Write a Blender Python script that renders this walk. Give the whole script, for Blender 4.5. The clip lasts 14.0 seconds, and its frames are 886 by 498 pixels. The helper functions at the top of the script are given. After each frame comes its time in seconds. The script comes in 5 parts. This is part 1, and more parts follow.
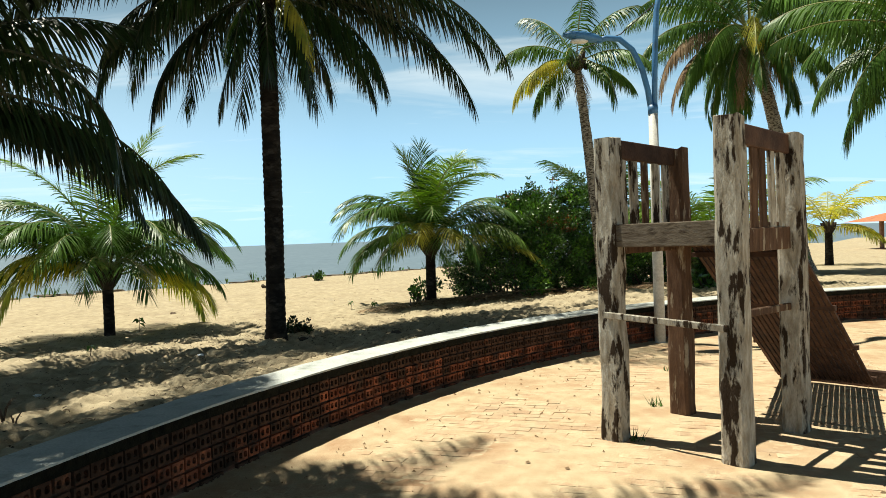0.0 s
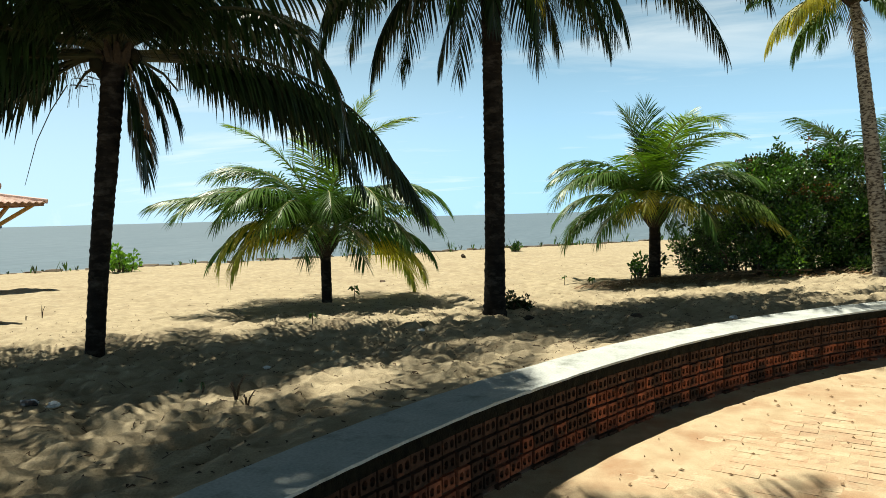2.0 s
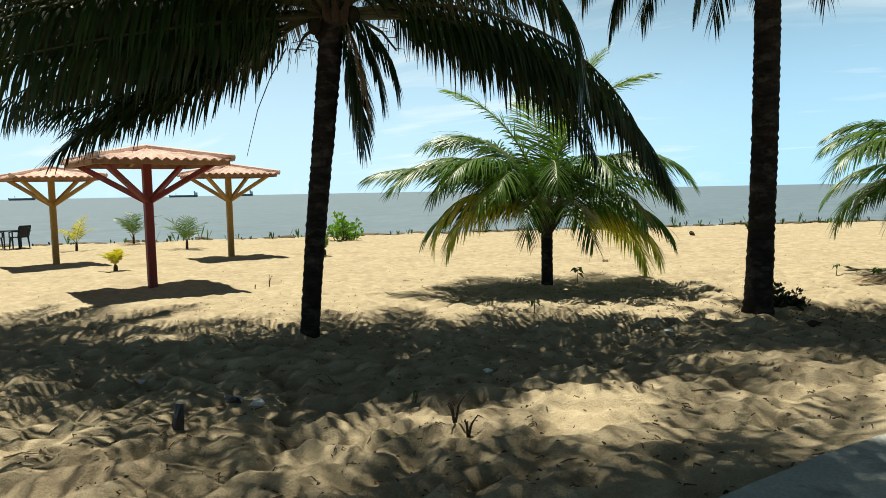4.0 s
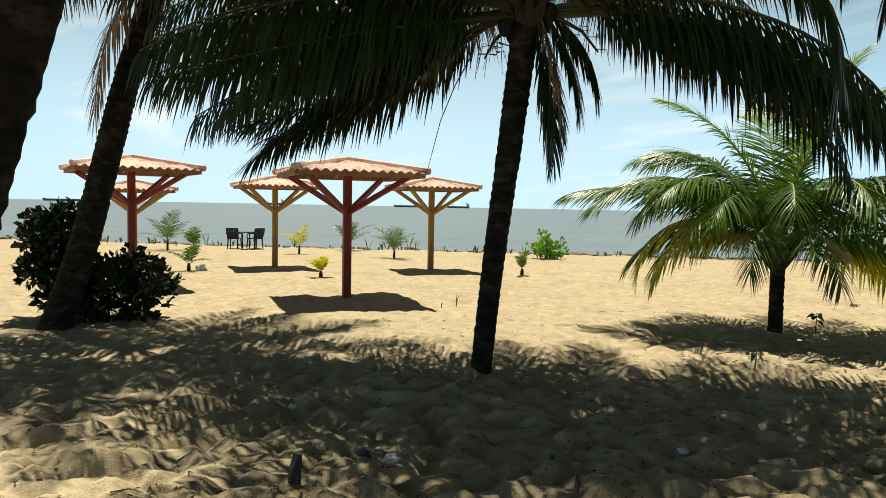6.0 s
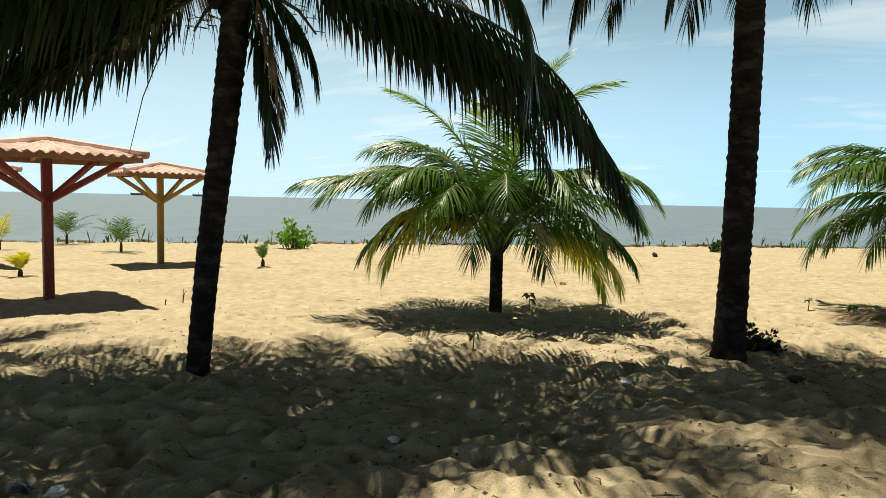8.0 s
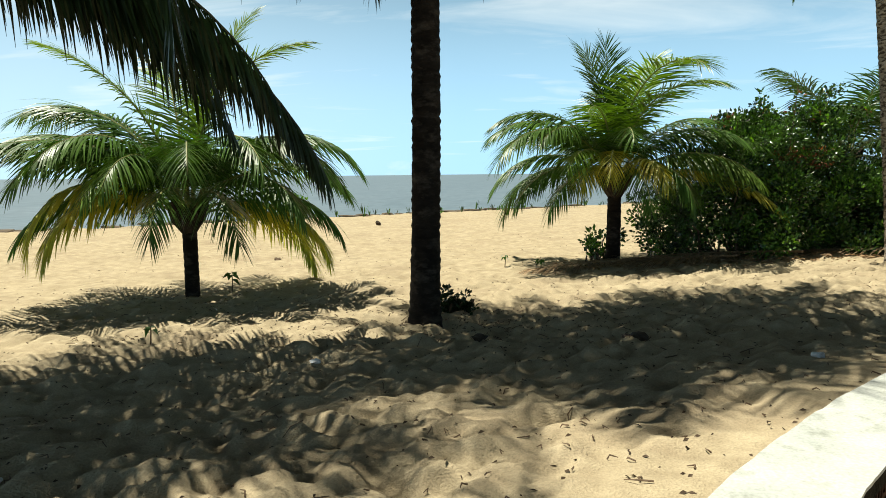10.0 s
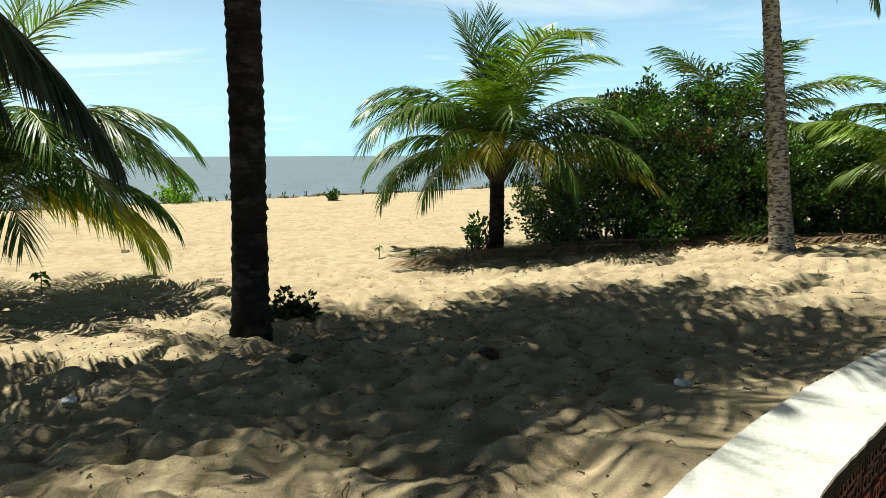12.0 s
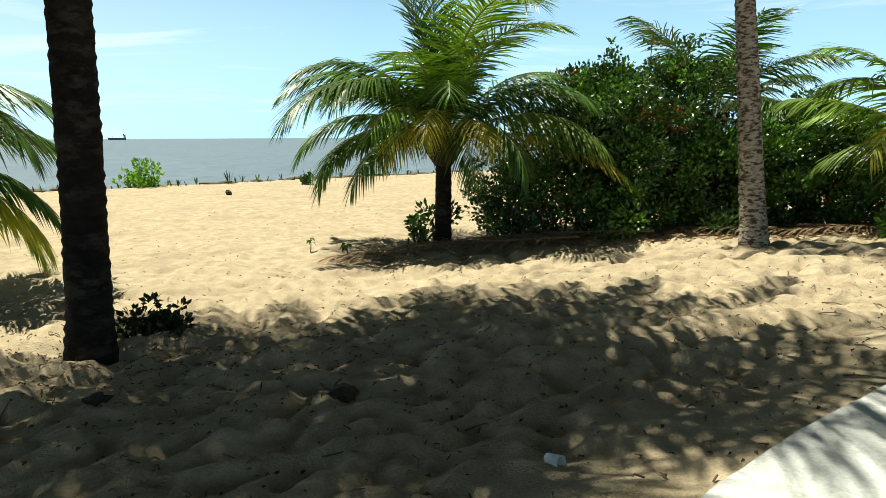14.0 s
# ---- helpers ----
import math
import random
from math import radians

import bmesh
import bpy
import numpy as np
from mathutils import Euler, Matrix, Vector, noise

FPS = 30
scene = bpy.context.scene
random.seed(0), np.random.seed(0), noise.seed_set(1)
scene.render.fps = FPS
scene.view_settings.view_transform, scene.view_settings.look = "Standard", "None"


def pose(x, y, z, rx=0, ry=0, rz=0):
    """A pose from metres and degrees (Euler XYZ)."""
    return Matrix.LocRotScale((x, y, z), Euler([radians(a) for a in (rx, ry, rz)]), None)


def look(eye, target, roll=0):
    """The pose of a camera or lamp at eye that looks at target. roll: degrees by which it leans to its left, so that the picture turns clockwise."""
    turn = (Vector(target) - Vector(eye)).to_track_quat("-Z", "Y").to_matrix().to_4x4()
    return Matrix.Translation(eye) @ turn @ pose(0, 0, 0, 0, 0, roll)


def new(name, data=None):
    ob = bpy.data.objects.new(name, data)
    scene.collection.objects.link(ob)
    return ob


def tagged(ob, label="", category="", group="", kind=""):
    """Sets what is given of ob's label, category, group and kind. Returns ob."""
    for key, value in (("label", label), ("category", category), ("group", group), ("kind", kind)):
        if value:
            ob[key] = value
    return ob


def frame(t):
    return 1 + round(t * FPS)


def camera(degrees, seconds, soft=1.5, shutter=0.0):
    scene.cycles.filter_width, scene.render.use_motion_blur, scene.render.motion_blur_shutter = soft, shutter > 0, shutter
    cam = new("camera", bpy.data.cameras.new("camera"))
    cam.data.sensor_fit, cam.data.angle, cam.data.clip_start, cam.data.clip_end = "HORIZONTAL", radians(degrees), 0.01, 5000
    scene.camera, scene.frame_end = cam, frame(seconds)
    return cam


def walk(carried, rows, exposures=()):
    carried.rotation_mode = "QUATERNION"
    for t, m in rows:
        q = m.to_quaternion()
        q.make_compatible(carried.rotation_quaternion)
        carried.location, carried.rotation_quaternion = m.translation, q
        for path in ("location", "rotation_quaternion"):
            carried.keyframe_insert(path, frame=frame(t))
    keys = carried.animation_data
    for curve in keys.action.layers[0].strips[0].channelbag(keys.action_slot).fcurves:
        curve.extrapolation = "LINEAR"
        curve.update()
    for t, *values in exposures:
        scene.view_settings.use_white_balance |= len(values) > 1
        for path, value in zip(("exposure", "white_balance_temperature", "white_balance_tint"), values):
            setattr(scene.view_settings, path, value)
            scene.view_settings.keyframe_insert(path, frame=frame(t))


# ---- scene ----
cam = camera(65.8, 14.0, soft=0.6)
PATH = [
    (0, (-0.024, -0.267, 1.52), (-0.03, 1.733, 1.489), -2.1),
    (0.5, (-0.131, 0.036, 1.486), (-0.281, 2.03, 1.459), -2.5),
    (1, (-0.265, 0.304, 1.478), (-0.544, 2.284, 1.408), -1.3),
    (1.5, (-0.558, 0.545, 1.486), (-0.914, 2.51, 1.379), -1.7),
    (2, (-0.754, 0.792, 1.498), (-1.296, 2.714, 1.4), -1.5),
    (2.5, (-0.943, 1.046, 1.498), (-1.595, 2.933, 1.373), 0.1),
    (3, (-1.251, 1.315, 1.5), (-1.957, 3.178, 1.325), 0.6),
    (3.5, (-1.384, 1.534, 1.512), (-2.319, 3.295, 1.357), -0.2),
    (4, (-1.479, 1.825, 1.541), (-2.568, 3.495, 1.372), -1.1),
    (4.2, (-1.528, 1.903, 1.55), (-2.654, 3.55, 1.412), -0.3),
    (6.3, (-1.874, 2.822, 1.592), (-3.431, 4.07, 1.466), 1.0),
    (6.5, (-1.854, 2.902, 1.588), (-3.347, 4.227, 1.465), 0.4),
    (7, (-1.828, 3.002, 1.579), (-3.123, 4.52, 1.444), 0.6),
    (7.5, (-1.81, 3.035, 1.583), (-2.961, 4.666, 1.459), 0.7),
    (8, (-1.793, 3.061, 1.589), (-2.798, 4.784, 1.447), 1.2),
    (8.5, (-1.749, 3.108, 1.59), (-2.616, 4.904, 1.433), 0.9),
    (9, (-1.653, 3.219, 1.566), (-2.374, 5.073, 1.358), 1.2),
    (9.2, (-1.627, 3.288, 1.531), (-2.241, 5.181, 1.327), 0.9),
    (11.3, (-1.259, 4.506, 1.576), (-1.381, 6.488, 1.341), -2.9),
    (11.5, (-1.202, 4.596, 1.56), (-1.333, 6.576, 1.314), -3.7),
    (12, (-0.94, 4.842, 1.546), (-0.993, 6.823, 1.274), -0.3),
    (12.5, (-0.716, 5.099, 1.532), (-0.53, 7.069, 1.24), -0.4),
    (13, (-0.435, 5.381, 1.549), (-0.205, 7.349, 1.279), -0.9),
    (13.5, (-0.217, 5.645, 1.542), (-0.138, 7.615, 1.209), -1.4),
    (14, (-0.152, 5.926, 1.539), (-0.199, 7.899, 1.216), -0.3),
]
walk(cam, [(t, look(eye, target, roll)) for t, eye, target, roll in PATH], [(0.0, 0.72, 7000, 4), (4.0, 0.66, 7150, 5), (7.0, 0.66, 7700, 6), (9.5, 0.70, 7200, 5), (11.5, 0.78, 7000, 4), (14.0, 0.86, 7000, 4)])

# ---- light ----
SUN = Vector((-0.87 * 0.38, 0.5 * 0.38, 1.0)).normalized()
sun = new("sun", bpy.data.lights.new("sun", "SUN"))
sun.data.energy, sun.data.angle, sun.data.color = 5.0, radians(0.55), (1.0, 0.972, 0.905)
sun.matrix_world = look((0, 0, 30), Vector((0, 0, 30)) - SUN)

world = bpy.data.worlds.new("world")
scene.world = world
world.use_nodes = True
wn, wl = world.node_tree.nodes, world.node_tree.links
wn.clear()
sky = wn.new("ShaderNodeTexSky")
sky.sky_type, sky.sun_disc = "NISHITA", False
sky.sun_elevation = math.asin(SUN.z)
sky.sun_rotation = math.atan2(SUN.x, SUN.y)
sky.air_density, sky.dust_density, sky.ozone_density = 1.0, 0.0, 3.0
geo = wn.new("ShaderNodeTexCoord")
split = wn.new("ShaderNodeSeparateXYZ")
wl.new(geo.outputs["Generated"], split.inputs[0])
# thin clouds: direction projected on a high plane
height = wn.new("ShaderNodeMath"); height.operation = "MAXIMUM"; height.inputs[1].default_value = 0.02
lift = wn.new("ShaderNodeMath"); lift.operation = "ADD"; lift.inputs[1].default_value = 0.10
wl.new(split.outputs["Z"], height.inputs[0]); wl.new(height.outputs[0], lift.inputs[0])
plane = wn.new("ShaderNodeVectorMath"); plane.operation = "DIVIDE"
both = wn.new("ShaderNodeCombineXYZ")
for k in range(3):
    wl.new(lift.outputs[0], both.inputs[k])
wl.new(geo.outputs["Generated"], plane.inputs[0]); wl.new(both.outputs[0], plane.inputs[1])
stretch = wn.new("ShaderNodeMapping")
stretch.inputs["Rotation"].default_value = (0, 0, radians(-35)); stretch.inputs["Scale"].default_value = (0.55, 1.5, 1.0)
wl.new(plane.outputs[0], stretch.inputs[0])
cloud = wn.new("ShaderNodeTexNoise"); cloud.inputs["Scale"].default_value = 0.9; cloud.inputs["Detail"].default_value = 7; cloud.inputs["Roughness"].default_value = 0.58
cloud.inputs["Distortion"].default_value = 0.5
wl.new(stretch.outputs[0], cloud.inputs["Vector"])
ramp = wn.new("ShaderNodeValToRGB")
ramp.color_ramp.elements[0].position, ramp.color_ramp.elements[1].position = 0.55, 0.82
ramp.color_ramp.elements[1].color = (0.75, 0.75, 0.75, 1)
wl.new(cloud.outputs["Fac"], ramp.inputs[0])
mixc = wn.new("ShaderNodeMix"); mixc.data_type = "RGBA"
thin = wn.new("ShaderNodeMapRange")
for k, value in enumerate((0.25, 0.6, 1.0, 0.08)):
    thin.inputs[1 + k].default_value = value
wl.new(split.outputs["Z"], thin.inputs[0])
cover = wn.new("ShaderNodeMath"); cover.operation = "MULTIPLY"
wl.new(ramp.outputs[0], cover.inputs[0]); wl.new(thin.outputs[0], cover.inputs[1])
wl.new(cover.outputs[0], mixc.inputs[0]); mixc.inputs[7].default_value = (19.0, 20.5, 22.0, 1)
# sea haze, thickest at the horizon
square = wn.new("ShaderNodeMath"); square.operation = "MULTIPLY"
wl.new(height.outputs[0], square.inputs[0]); wl.new(height.outputs[0], square.inputs[1])
fall = wn.new("ShaderNodeMath"); fall.operation = "MULTIPLY"; fall.inputs[1].default_value = -10.0
wl.new(square.outputs[0], fall.inputs[0])
haze = wn.new("ShaderNodeMath"); haze.operation = "EXPONENT"
wl.new(fall.outputs[0], haze.inputs[0])
mixh = wn.new("ShaderNodeMix"); mixh.data_type = "RGBA"
deep = wn.new("ShaderNodeVectorMath"); deep.operation = "SCALE"; deep.inputs["Scale"].default_value = 0.085
pale = wn.new("ShaderNodeHueSaturation"); pale.inputs["Saturation"].default_value = 0.15
wl.new(sky.outputs[0], pale.inputs["Color"]); wl.new(pale.outputs[0], deep.inputs[0])
wl.new(haze.outputs[0], mixh.inputs[0]); wl.new(deep.outputs[0], mixh.inputs[6]); mixh.inputs[7].default_value = (9.0, 15.8, 22.8, 1)
glare = wn.new("ShaderNodeVectorMath"); glare.operation = "DOT_PRODUCT"; glare.inputs[1].default_value = (-0.87, 0.5, 0.0)
wl.new(geo.outputs["Generated"], glare.inputs[0])
side = wn.new("ShaderNodeMapRange")
for k, value in enumerate((0.60, 1.0, 0.0, 0.40)):
    side.inputs[1 + k].default_value = value
wl.new(glare.outputs["Value"], side.inputs[0])
mixs = wn.new("ShaderNodeMix"); mixs.data_type = "RGBA"; mixs.inputs[7].default_value = (15.5, 18.8, 21.5, 1)
low = wn.new("ShaderNodeMath"); low.operation = "MULTIPLY"
wl.new(side.outputs[0], low.inputs[0]); wl.new(haze.outputs[0], low.inputs[1])
wl.new(low.outputs[0], mixs.inputs[0]); wl.new(mixh.outputs[2], mixs.inputs[6])
wl.new(mixs.outputs[2], mixc.inputs[6])
back = wn.new("ShaderNodeBackground"); back.inputs["Strength"].default_value = 0.0352
wl.new(mixc.outputs[2], back.inputs["Color"])
wout = wn.new("ShaderNodeOutputWorld"); wl.new(back.outputs[0], wout.inputs[0])

# ---- materials ----
def mat(name, a, b, scale=8.0, rough=0.8, bump=0.3, fine=60.0, stain=None, stain_scale=1.2, stain_at=(0.5, 0.7), metal=0.0,
        glow=0.0, island=0.0, stretch=(1, 1, 1), spec=0.4, own=0.0, place=False, relief=0.02):
    """Two-scale noise colour between a and b, a third colour as stains, relief, optional light through leaves (glow), and variation per island or object."""
    m = bpy.data.materials.new(name)
    m.use_nodes = True
    n, l = m.node_tree.nodes, m.node_tree.links
    p = n["Principled BSDF"]
    tc = n.new("ShaderNodeTexCoord")
    mp = n.new("ShaderNodeMapping"); mp.inputs["Scale"].default_value = stretch
    l.new(n.new("ShaderNodeNewGeometry").outputs["Position"] if place else tc.outputs["Object"], mp.inputs[0])
    n1 = n.new("ShaderNodeTexNoise"); n1.inputs["Scale"].default_value = scale; n1.inputs["Detail"].default_value = 6
    n2 = n.new("ShaderNodeTexNoise"); n2.inputs["Scale"].default_value = fine; n2.inputs["Detail"].default_value = 3
    l.new(mp.outputs[0], n1.inputs["Vector"]); l.new(mp.outputs[0], n2.inputs["Vector"])
    r1 = n.new("ShaderNodeMapRange"); r1.inputs[1].default_value, r1.inputs[2].default_value = 0.3, 0.7
    l.new(n1.outputs["Fac"], r1.inputs[0])
    mx = n.new("ShaderNodeMix"); mx.data_type = "RGBA"; mx.inputs[6].default_value = (*a, 1); mx.inputs[7].default_value = (*b, 1)
    l.new(r1.outputs[0], mx.inputs[0])
    colour = mx.outputs[2]
    if stain:
        n3 = n.new("ShaderNodeTexNoise"); n3.inputs["Scale"].default_value = stain_scale; n3.inputs["Detail"].default_value = 8; n3.inputs["Roughness"].default_value = 0.62
        l.new(mp.outputs[0], n3.inputs["Vector"])
        r3 = n.new("ShaderNodeMapRange"); r3.inputs[1].default_value, r3.inputs[2].default_value = stain_at
        l.new(n3.outputs["Fac"], r3.inputs[0])
        m3 = n.new("ShaderNodeMix"); m3.data_type = "RGBA"; m3.inputs[7].default_value = (*stain, 1)
        l.new(r3.outputs[0], m3.inputs[0]); l.new(colour, m3.inputs[6]); colour = m3.outputs[2]
    hs = n.new("ShaderNodeHueSaturation")
    l.new(colour, hs.inputs["Color"])
    v = n.new("ShaderNodeMapRange"); v.inputs[3].default_value, v.inputs[4].default_value = 0.86, 1.14
    l.new(n2.outputs["Fac"], v.inputs[0]); v.inputs[1].default_value, v.inputs[2].default_value = 0.3, 0.7
    value = v.outputs[0]
    for amount, node, socket in ((island, "ShaderNodeNewGeometry", "Random Per Island"), (own, "ShaderNodeObjectInfo", "Random")):
        if amount:
            g = n.new(node)
            rr = n.new("ShaderNodeMapRange"); rr.inputs[3].default_value, rr.inputs[4].default_value = 1 - amount, 1 + amount
            l.new(g.outputs[socket], rr.inputs[0])
            mu = n.new("ShaderNodeMath"); mu.operation = "MULTIPLY"; l.new(value, mu.inputs[0]); l.new(rr.outputs[0], mu.inputs[1]); value = mu.outputs[0]
    l.new(value, hs.inputs["Value"])
    l.new(hs.outputs[0], p.inputs["Base Color"])
    p.inputs["Roughness"].default_value, p.inputs["Metallic"].default_value = rough, metal
    p.inputs["Specular IOR Level"].default_value = spec
    if bump:
        bp = n.new("ShaderNodeBump"); bp.inputs["Strength"].default_value = bump; bp.inputs["Distance"].default_value = relief
        ad = n.new("ShaderNodeMath"); ad.operation = "MULTIPLY_ADD"; ad.inputs[1].default_value = 0.35
        l.new(n2.outputs["Fac"], ad.inputs[0]); l.new(n1.outputs["Fac"], ad.inputs[2])
        l.new(ad.outputs[0], bp.inputs["Height"]); l.new(bp.outputs[0], p.inputs["Normal"])
    if glow:
        out = n["Material Output"]
        tr = n.new("ShaderNodeBsdfTranslucent"); ms = n.new("ShaderNodeMixShader"); ms.inputs[0].default_value = glow
        hg = n.new("ShaderNodeHueSaturation"); hg.inputs["Saturation"].default_value = 1.15; hg.inputs["Value"].default_value = 1.5
        l.new(hs.outputs[0], hg.inputs["Color"]); l.new(hg.outputs[0], tr.inputs["Color"])
        l.new(p.outputs[0], ms.inputs[1]); l.new(tr.outputs[0], ms.inputs[2]); l.new(ms.outputs[0], out.inputs[0])
    return m

M_SAND = mat("sand", (0.302, 0.245, 0.158), (0.440, 0.366, 0.243), 6.5, 0.95, 1.0, 90, stain=(0.285, 0.224, 0.147), stain_scale=0.9, stain_at=(0.52, 0.76), spec=0.12, relief=0.032)
M_SAND_PLAZA = mat("plaza_sand", (0.392, 0.296, 0.181), (0.488, 0.385, 0.248), 7.0, 0.95, 0.8, 150, stain=(0.348, 0.218, 0.126), stain_scale=1.7, stain_at=(0.48, 0.66), spec=0.15, relief=0.015)
M_PAVER = mat("paver", (0.370, 0.244, 0.148), (0.451, 0.333, 0.215), 9, 0.9, 0.3, 90, stain=(0.444, 0.355, 0.229), stain_scale=6, stain_at=(0.46, 0.62), own=0.12, spec=0.2, place=True)
M_CAP = mat("whitewashed_concrete", (0.376, 0.400, 0.376), (0.480, 0.496, 0.464), 5, 0.85, 0.35, 70, stain=(0.232, 0.248, 0.216), stain_scale=5.5, stain_at=(0.54, 0.74), spec=0.25)
M_CAPEDGE = mat("near_black_concrete_edge", (0.005, 0.005, 0.003), (0.016, 0.015, 0.009), 18, 0.95, 0.9, 90, stain=(0.08, 0.075, 0.06), stain_scale=22, stain_at=(0.66, 0.76), spec=0.1)
M_BRICK = mat("hollow_brick", (0.19, 0.052, 0.025), (0.34, 0.108, 0.05), 14, 0.9, 0.4, 90, stain=(0.05, 0.026, 0.016), stain_scale=5, stain_at=(0.44, 0.6), own=0.35, spec=0.2, place=True)
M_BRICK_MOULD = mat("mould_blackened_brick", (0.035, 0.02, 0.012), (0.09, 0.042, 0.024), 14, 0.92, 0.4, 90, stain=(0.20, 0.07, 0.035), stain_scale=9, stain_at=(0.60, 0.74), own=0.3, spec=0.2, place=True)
M_MORTAR = mat("mortar", (0.05, 0.027, 0.017), (0.13, 0.056, 0.03), 10, 0.95, 0.6, 80, stain=(0.03, 0.024, 0.018), stain_scale=4, stain_at=(0.45, 0.65), spec=0.2)
M_SEA = mat("sea_water", (0.096, 0.133, 0.155), (0.128, 0.165, 0.190), 0.35, 0.45, 0.35, 1.4, spec=0.25, stretch=(1.0, 0.35, 1.0), relief=0.25)
# near-black: the trunks' shade is put into this bark colour
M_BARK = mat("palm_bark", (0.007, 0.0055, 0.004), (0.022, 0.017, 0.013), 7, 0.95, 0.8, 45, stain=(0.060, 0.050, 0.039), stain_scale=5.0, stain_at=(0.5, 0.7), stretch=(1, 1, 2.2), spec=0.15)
M_BARK_PALE = mat("pale_palm_bark", (0.238, 0.204, 0.162), (0.374, 0.332, 0.272), 9, 0.95, 0.8, 45, stain=(0.060, 0.047, 0.036), stain_scale=14, stain_at=(0.47, 0.57), stretch=(1, 1, 2.4), spec=0.15)
M_WOODROT = mat("weathered_painted_wood", (0.246, 0.205, 0.148), (0.541, 0.508, 0.435), 7, 0.9, 1.0, 50, stain=(0.033, 0.020, 0.011), stain_scale=3.4, stain_at=(0.52, 0.575), stretch=(3.6, 3.6, 0.95), own=0.12, spec=0.2, relief=0.03)
M_WOODGREY = mat("grey_weathered_wood", (0.07, 0.052, 0.038), (0.22, 0.185, 0.14), 5, 0.92, 1.0, 50, stain=(0.05, 0.035, 0.024), stain_scale=5, stain_at=(0.5, 0.62), stretch=(1.2, 1.2, 5.0), spec=0.2, relief=0.03)
M_WOODBROWN = mat("bare_brown_wood", (0.060, 0.032, 0.019), (0.128, 0.072, 0.043), 6, 0.9, 0.9, 50, stain=(0.289, 0.238, 0.170), stain_scale=4, stain_at=(0.57, 0.64), stretch=(4.2, 4.2, 0.8), own=0.2, spec=0.2)
M_WOODDARK = mat("dark_slide_wood", (0.038, 0.020, 0.013), (0.085, 0.044, 0.027), 8, 0.85, 0.6, 60, own=0.2, spec=0.25)
M_FROND = mat("palm_frond", (0.032, 0.078, 0.014), (0.085, 0.165, 0.03), 1.4, 0.4, 0.0, 9, glow=0.17, island=0.25, own=0.2, spec=0.3)
# brighter copy of M_FROND, with sunlight put into its colour
M_FROND_SUN = mat("sun_brightened_palm_frond", (0.07, 0.14, 0.02), (0.17, 0.27, 0.045), 1.4, 0.4, 0.0, 9, glow=0.22, island=0.32, own=0.22, spec=0.35)
# near-black copy of M_FROND: shade under the crowns is put into its colour
M_FROND_DEEP = mat("shade_dark_palm_frond", (0.008, 0.018, 0.005), (0.021, 0.040, 0.010), 1.4, 0.33, 0.0, 9, glow=0.05, island=0.4, own=0.25, spec=0.3)
M_FROND_GOLD = mat("yellowing_frond", (0.33, 0.33, 0.05), (0.47, 0.40, 0.07), 1.2, 0.5, 0.0, 9, stain=(0.16, 0.23, 0.04), stain_scale=0.9, stain_at=(0.50, 0.66), glow=0.38, island=0.2, spec=0.45)
M_FROND_DEAD = mat("dead_dry_frond", (0.17, 0.115, 0.065), (0.29, 0.20, 0.12), 3, 0.85, 0.0, 20, glow=0.15, island=0.25, own=0.2, spec=0.2)
M_RACHIS = mat("frond_midrib", (0.16, 0.19, 0.05), (0.26, 0.24, 0.08), 4, 0.6, 0.0, 20, own=0.2)
# M_RACHIS again, darkened in colour for the shaded crowns
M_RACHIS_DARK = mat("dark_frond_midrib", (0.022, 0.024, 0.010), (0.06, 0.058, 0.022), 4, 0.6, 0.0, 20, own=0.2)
M_LEAF = mat("shrub_leaf", (0.007, 0.022, 0.005), (0.080, 0.175, 0.028), 2.6, 0.30, 0.0, 9, glow=0.16, island=0.75, spec=0.5)
M_LEAF_LIGHT = mat("light_shrub_leaf", (0.10, 0.22, 0.03), (0.16, 0.30, 0.05), 1.6, 0.42, 0.0, 9, glow=0.35, island=0.3, spec=0.5)
M_LEAF_RED = mat("reddish_shrub_leaf", (0.16, 0.06, 0.03), (0.22, 0.09, 0.04), 2, 0.5, 0.0, 9, glow=0.25, island=0.3, spec=0.4)
M_TWIG = mat("brown_twig", (0.065, 0.045, 0.030), (0.15, 0.105, 0.07), 9, 0.9, 0.3, 60, own=0.3, spec=0.2)
M_ROOF = mat("clay_tile_roof", (0.546, 0.370, 0.317), (0.634, 0.475, 0.414), 3, 0.85, 0.3, 40, stain=(0.352, 0.194, 0.141), stain_scale=2.0, stain_at=(0.52, 0.7), own=0.12, spec=0.25)
M_ROOF_ORANGE = mat("orange_tile_roof", (0.357, 0.128, 0.064), (0.459, 0.187, 0.102), 3, 0.85, 0.3, 40, stain=(0.238, 0.093, 0.051), stain_scale=1.5, stain_at=(0.52, 0.7), spec=0.2)
M_RED = mat("red_painted_wood", (0.14, 0.013, 0.009), (0.20, 0.022, 0.014), 5, 0.6, 0.3, 40, stain=(0.18, 0.06, 0.04), stain_scale=4, stain_at=(0.55, 0.7), stretch=(1.5, 1.5, 0.4))
M_YELLOW = mat("ochre_painted_wood", (0.26, 0.15, 0.034), (0.34, 0.20, 0.045), 5, 0.65, 0.3, 40, stain=(0.20, 0.12, 0.05), stain_scale=4, stain_at=(0.55, 0.7), stretch=(1.5, 1.5, 0.4))
M_BEAM = mat("brown_roof_timber", (0.20, 0.11, 0.06), (0.30, 0.17, 0.10), 6, 0.85, 0.4, 50, own=0.2)
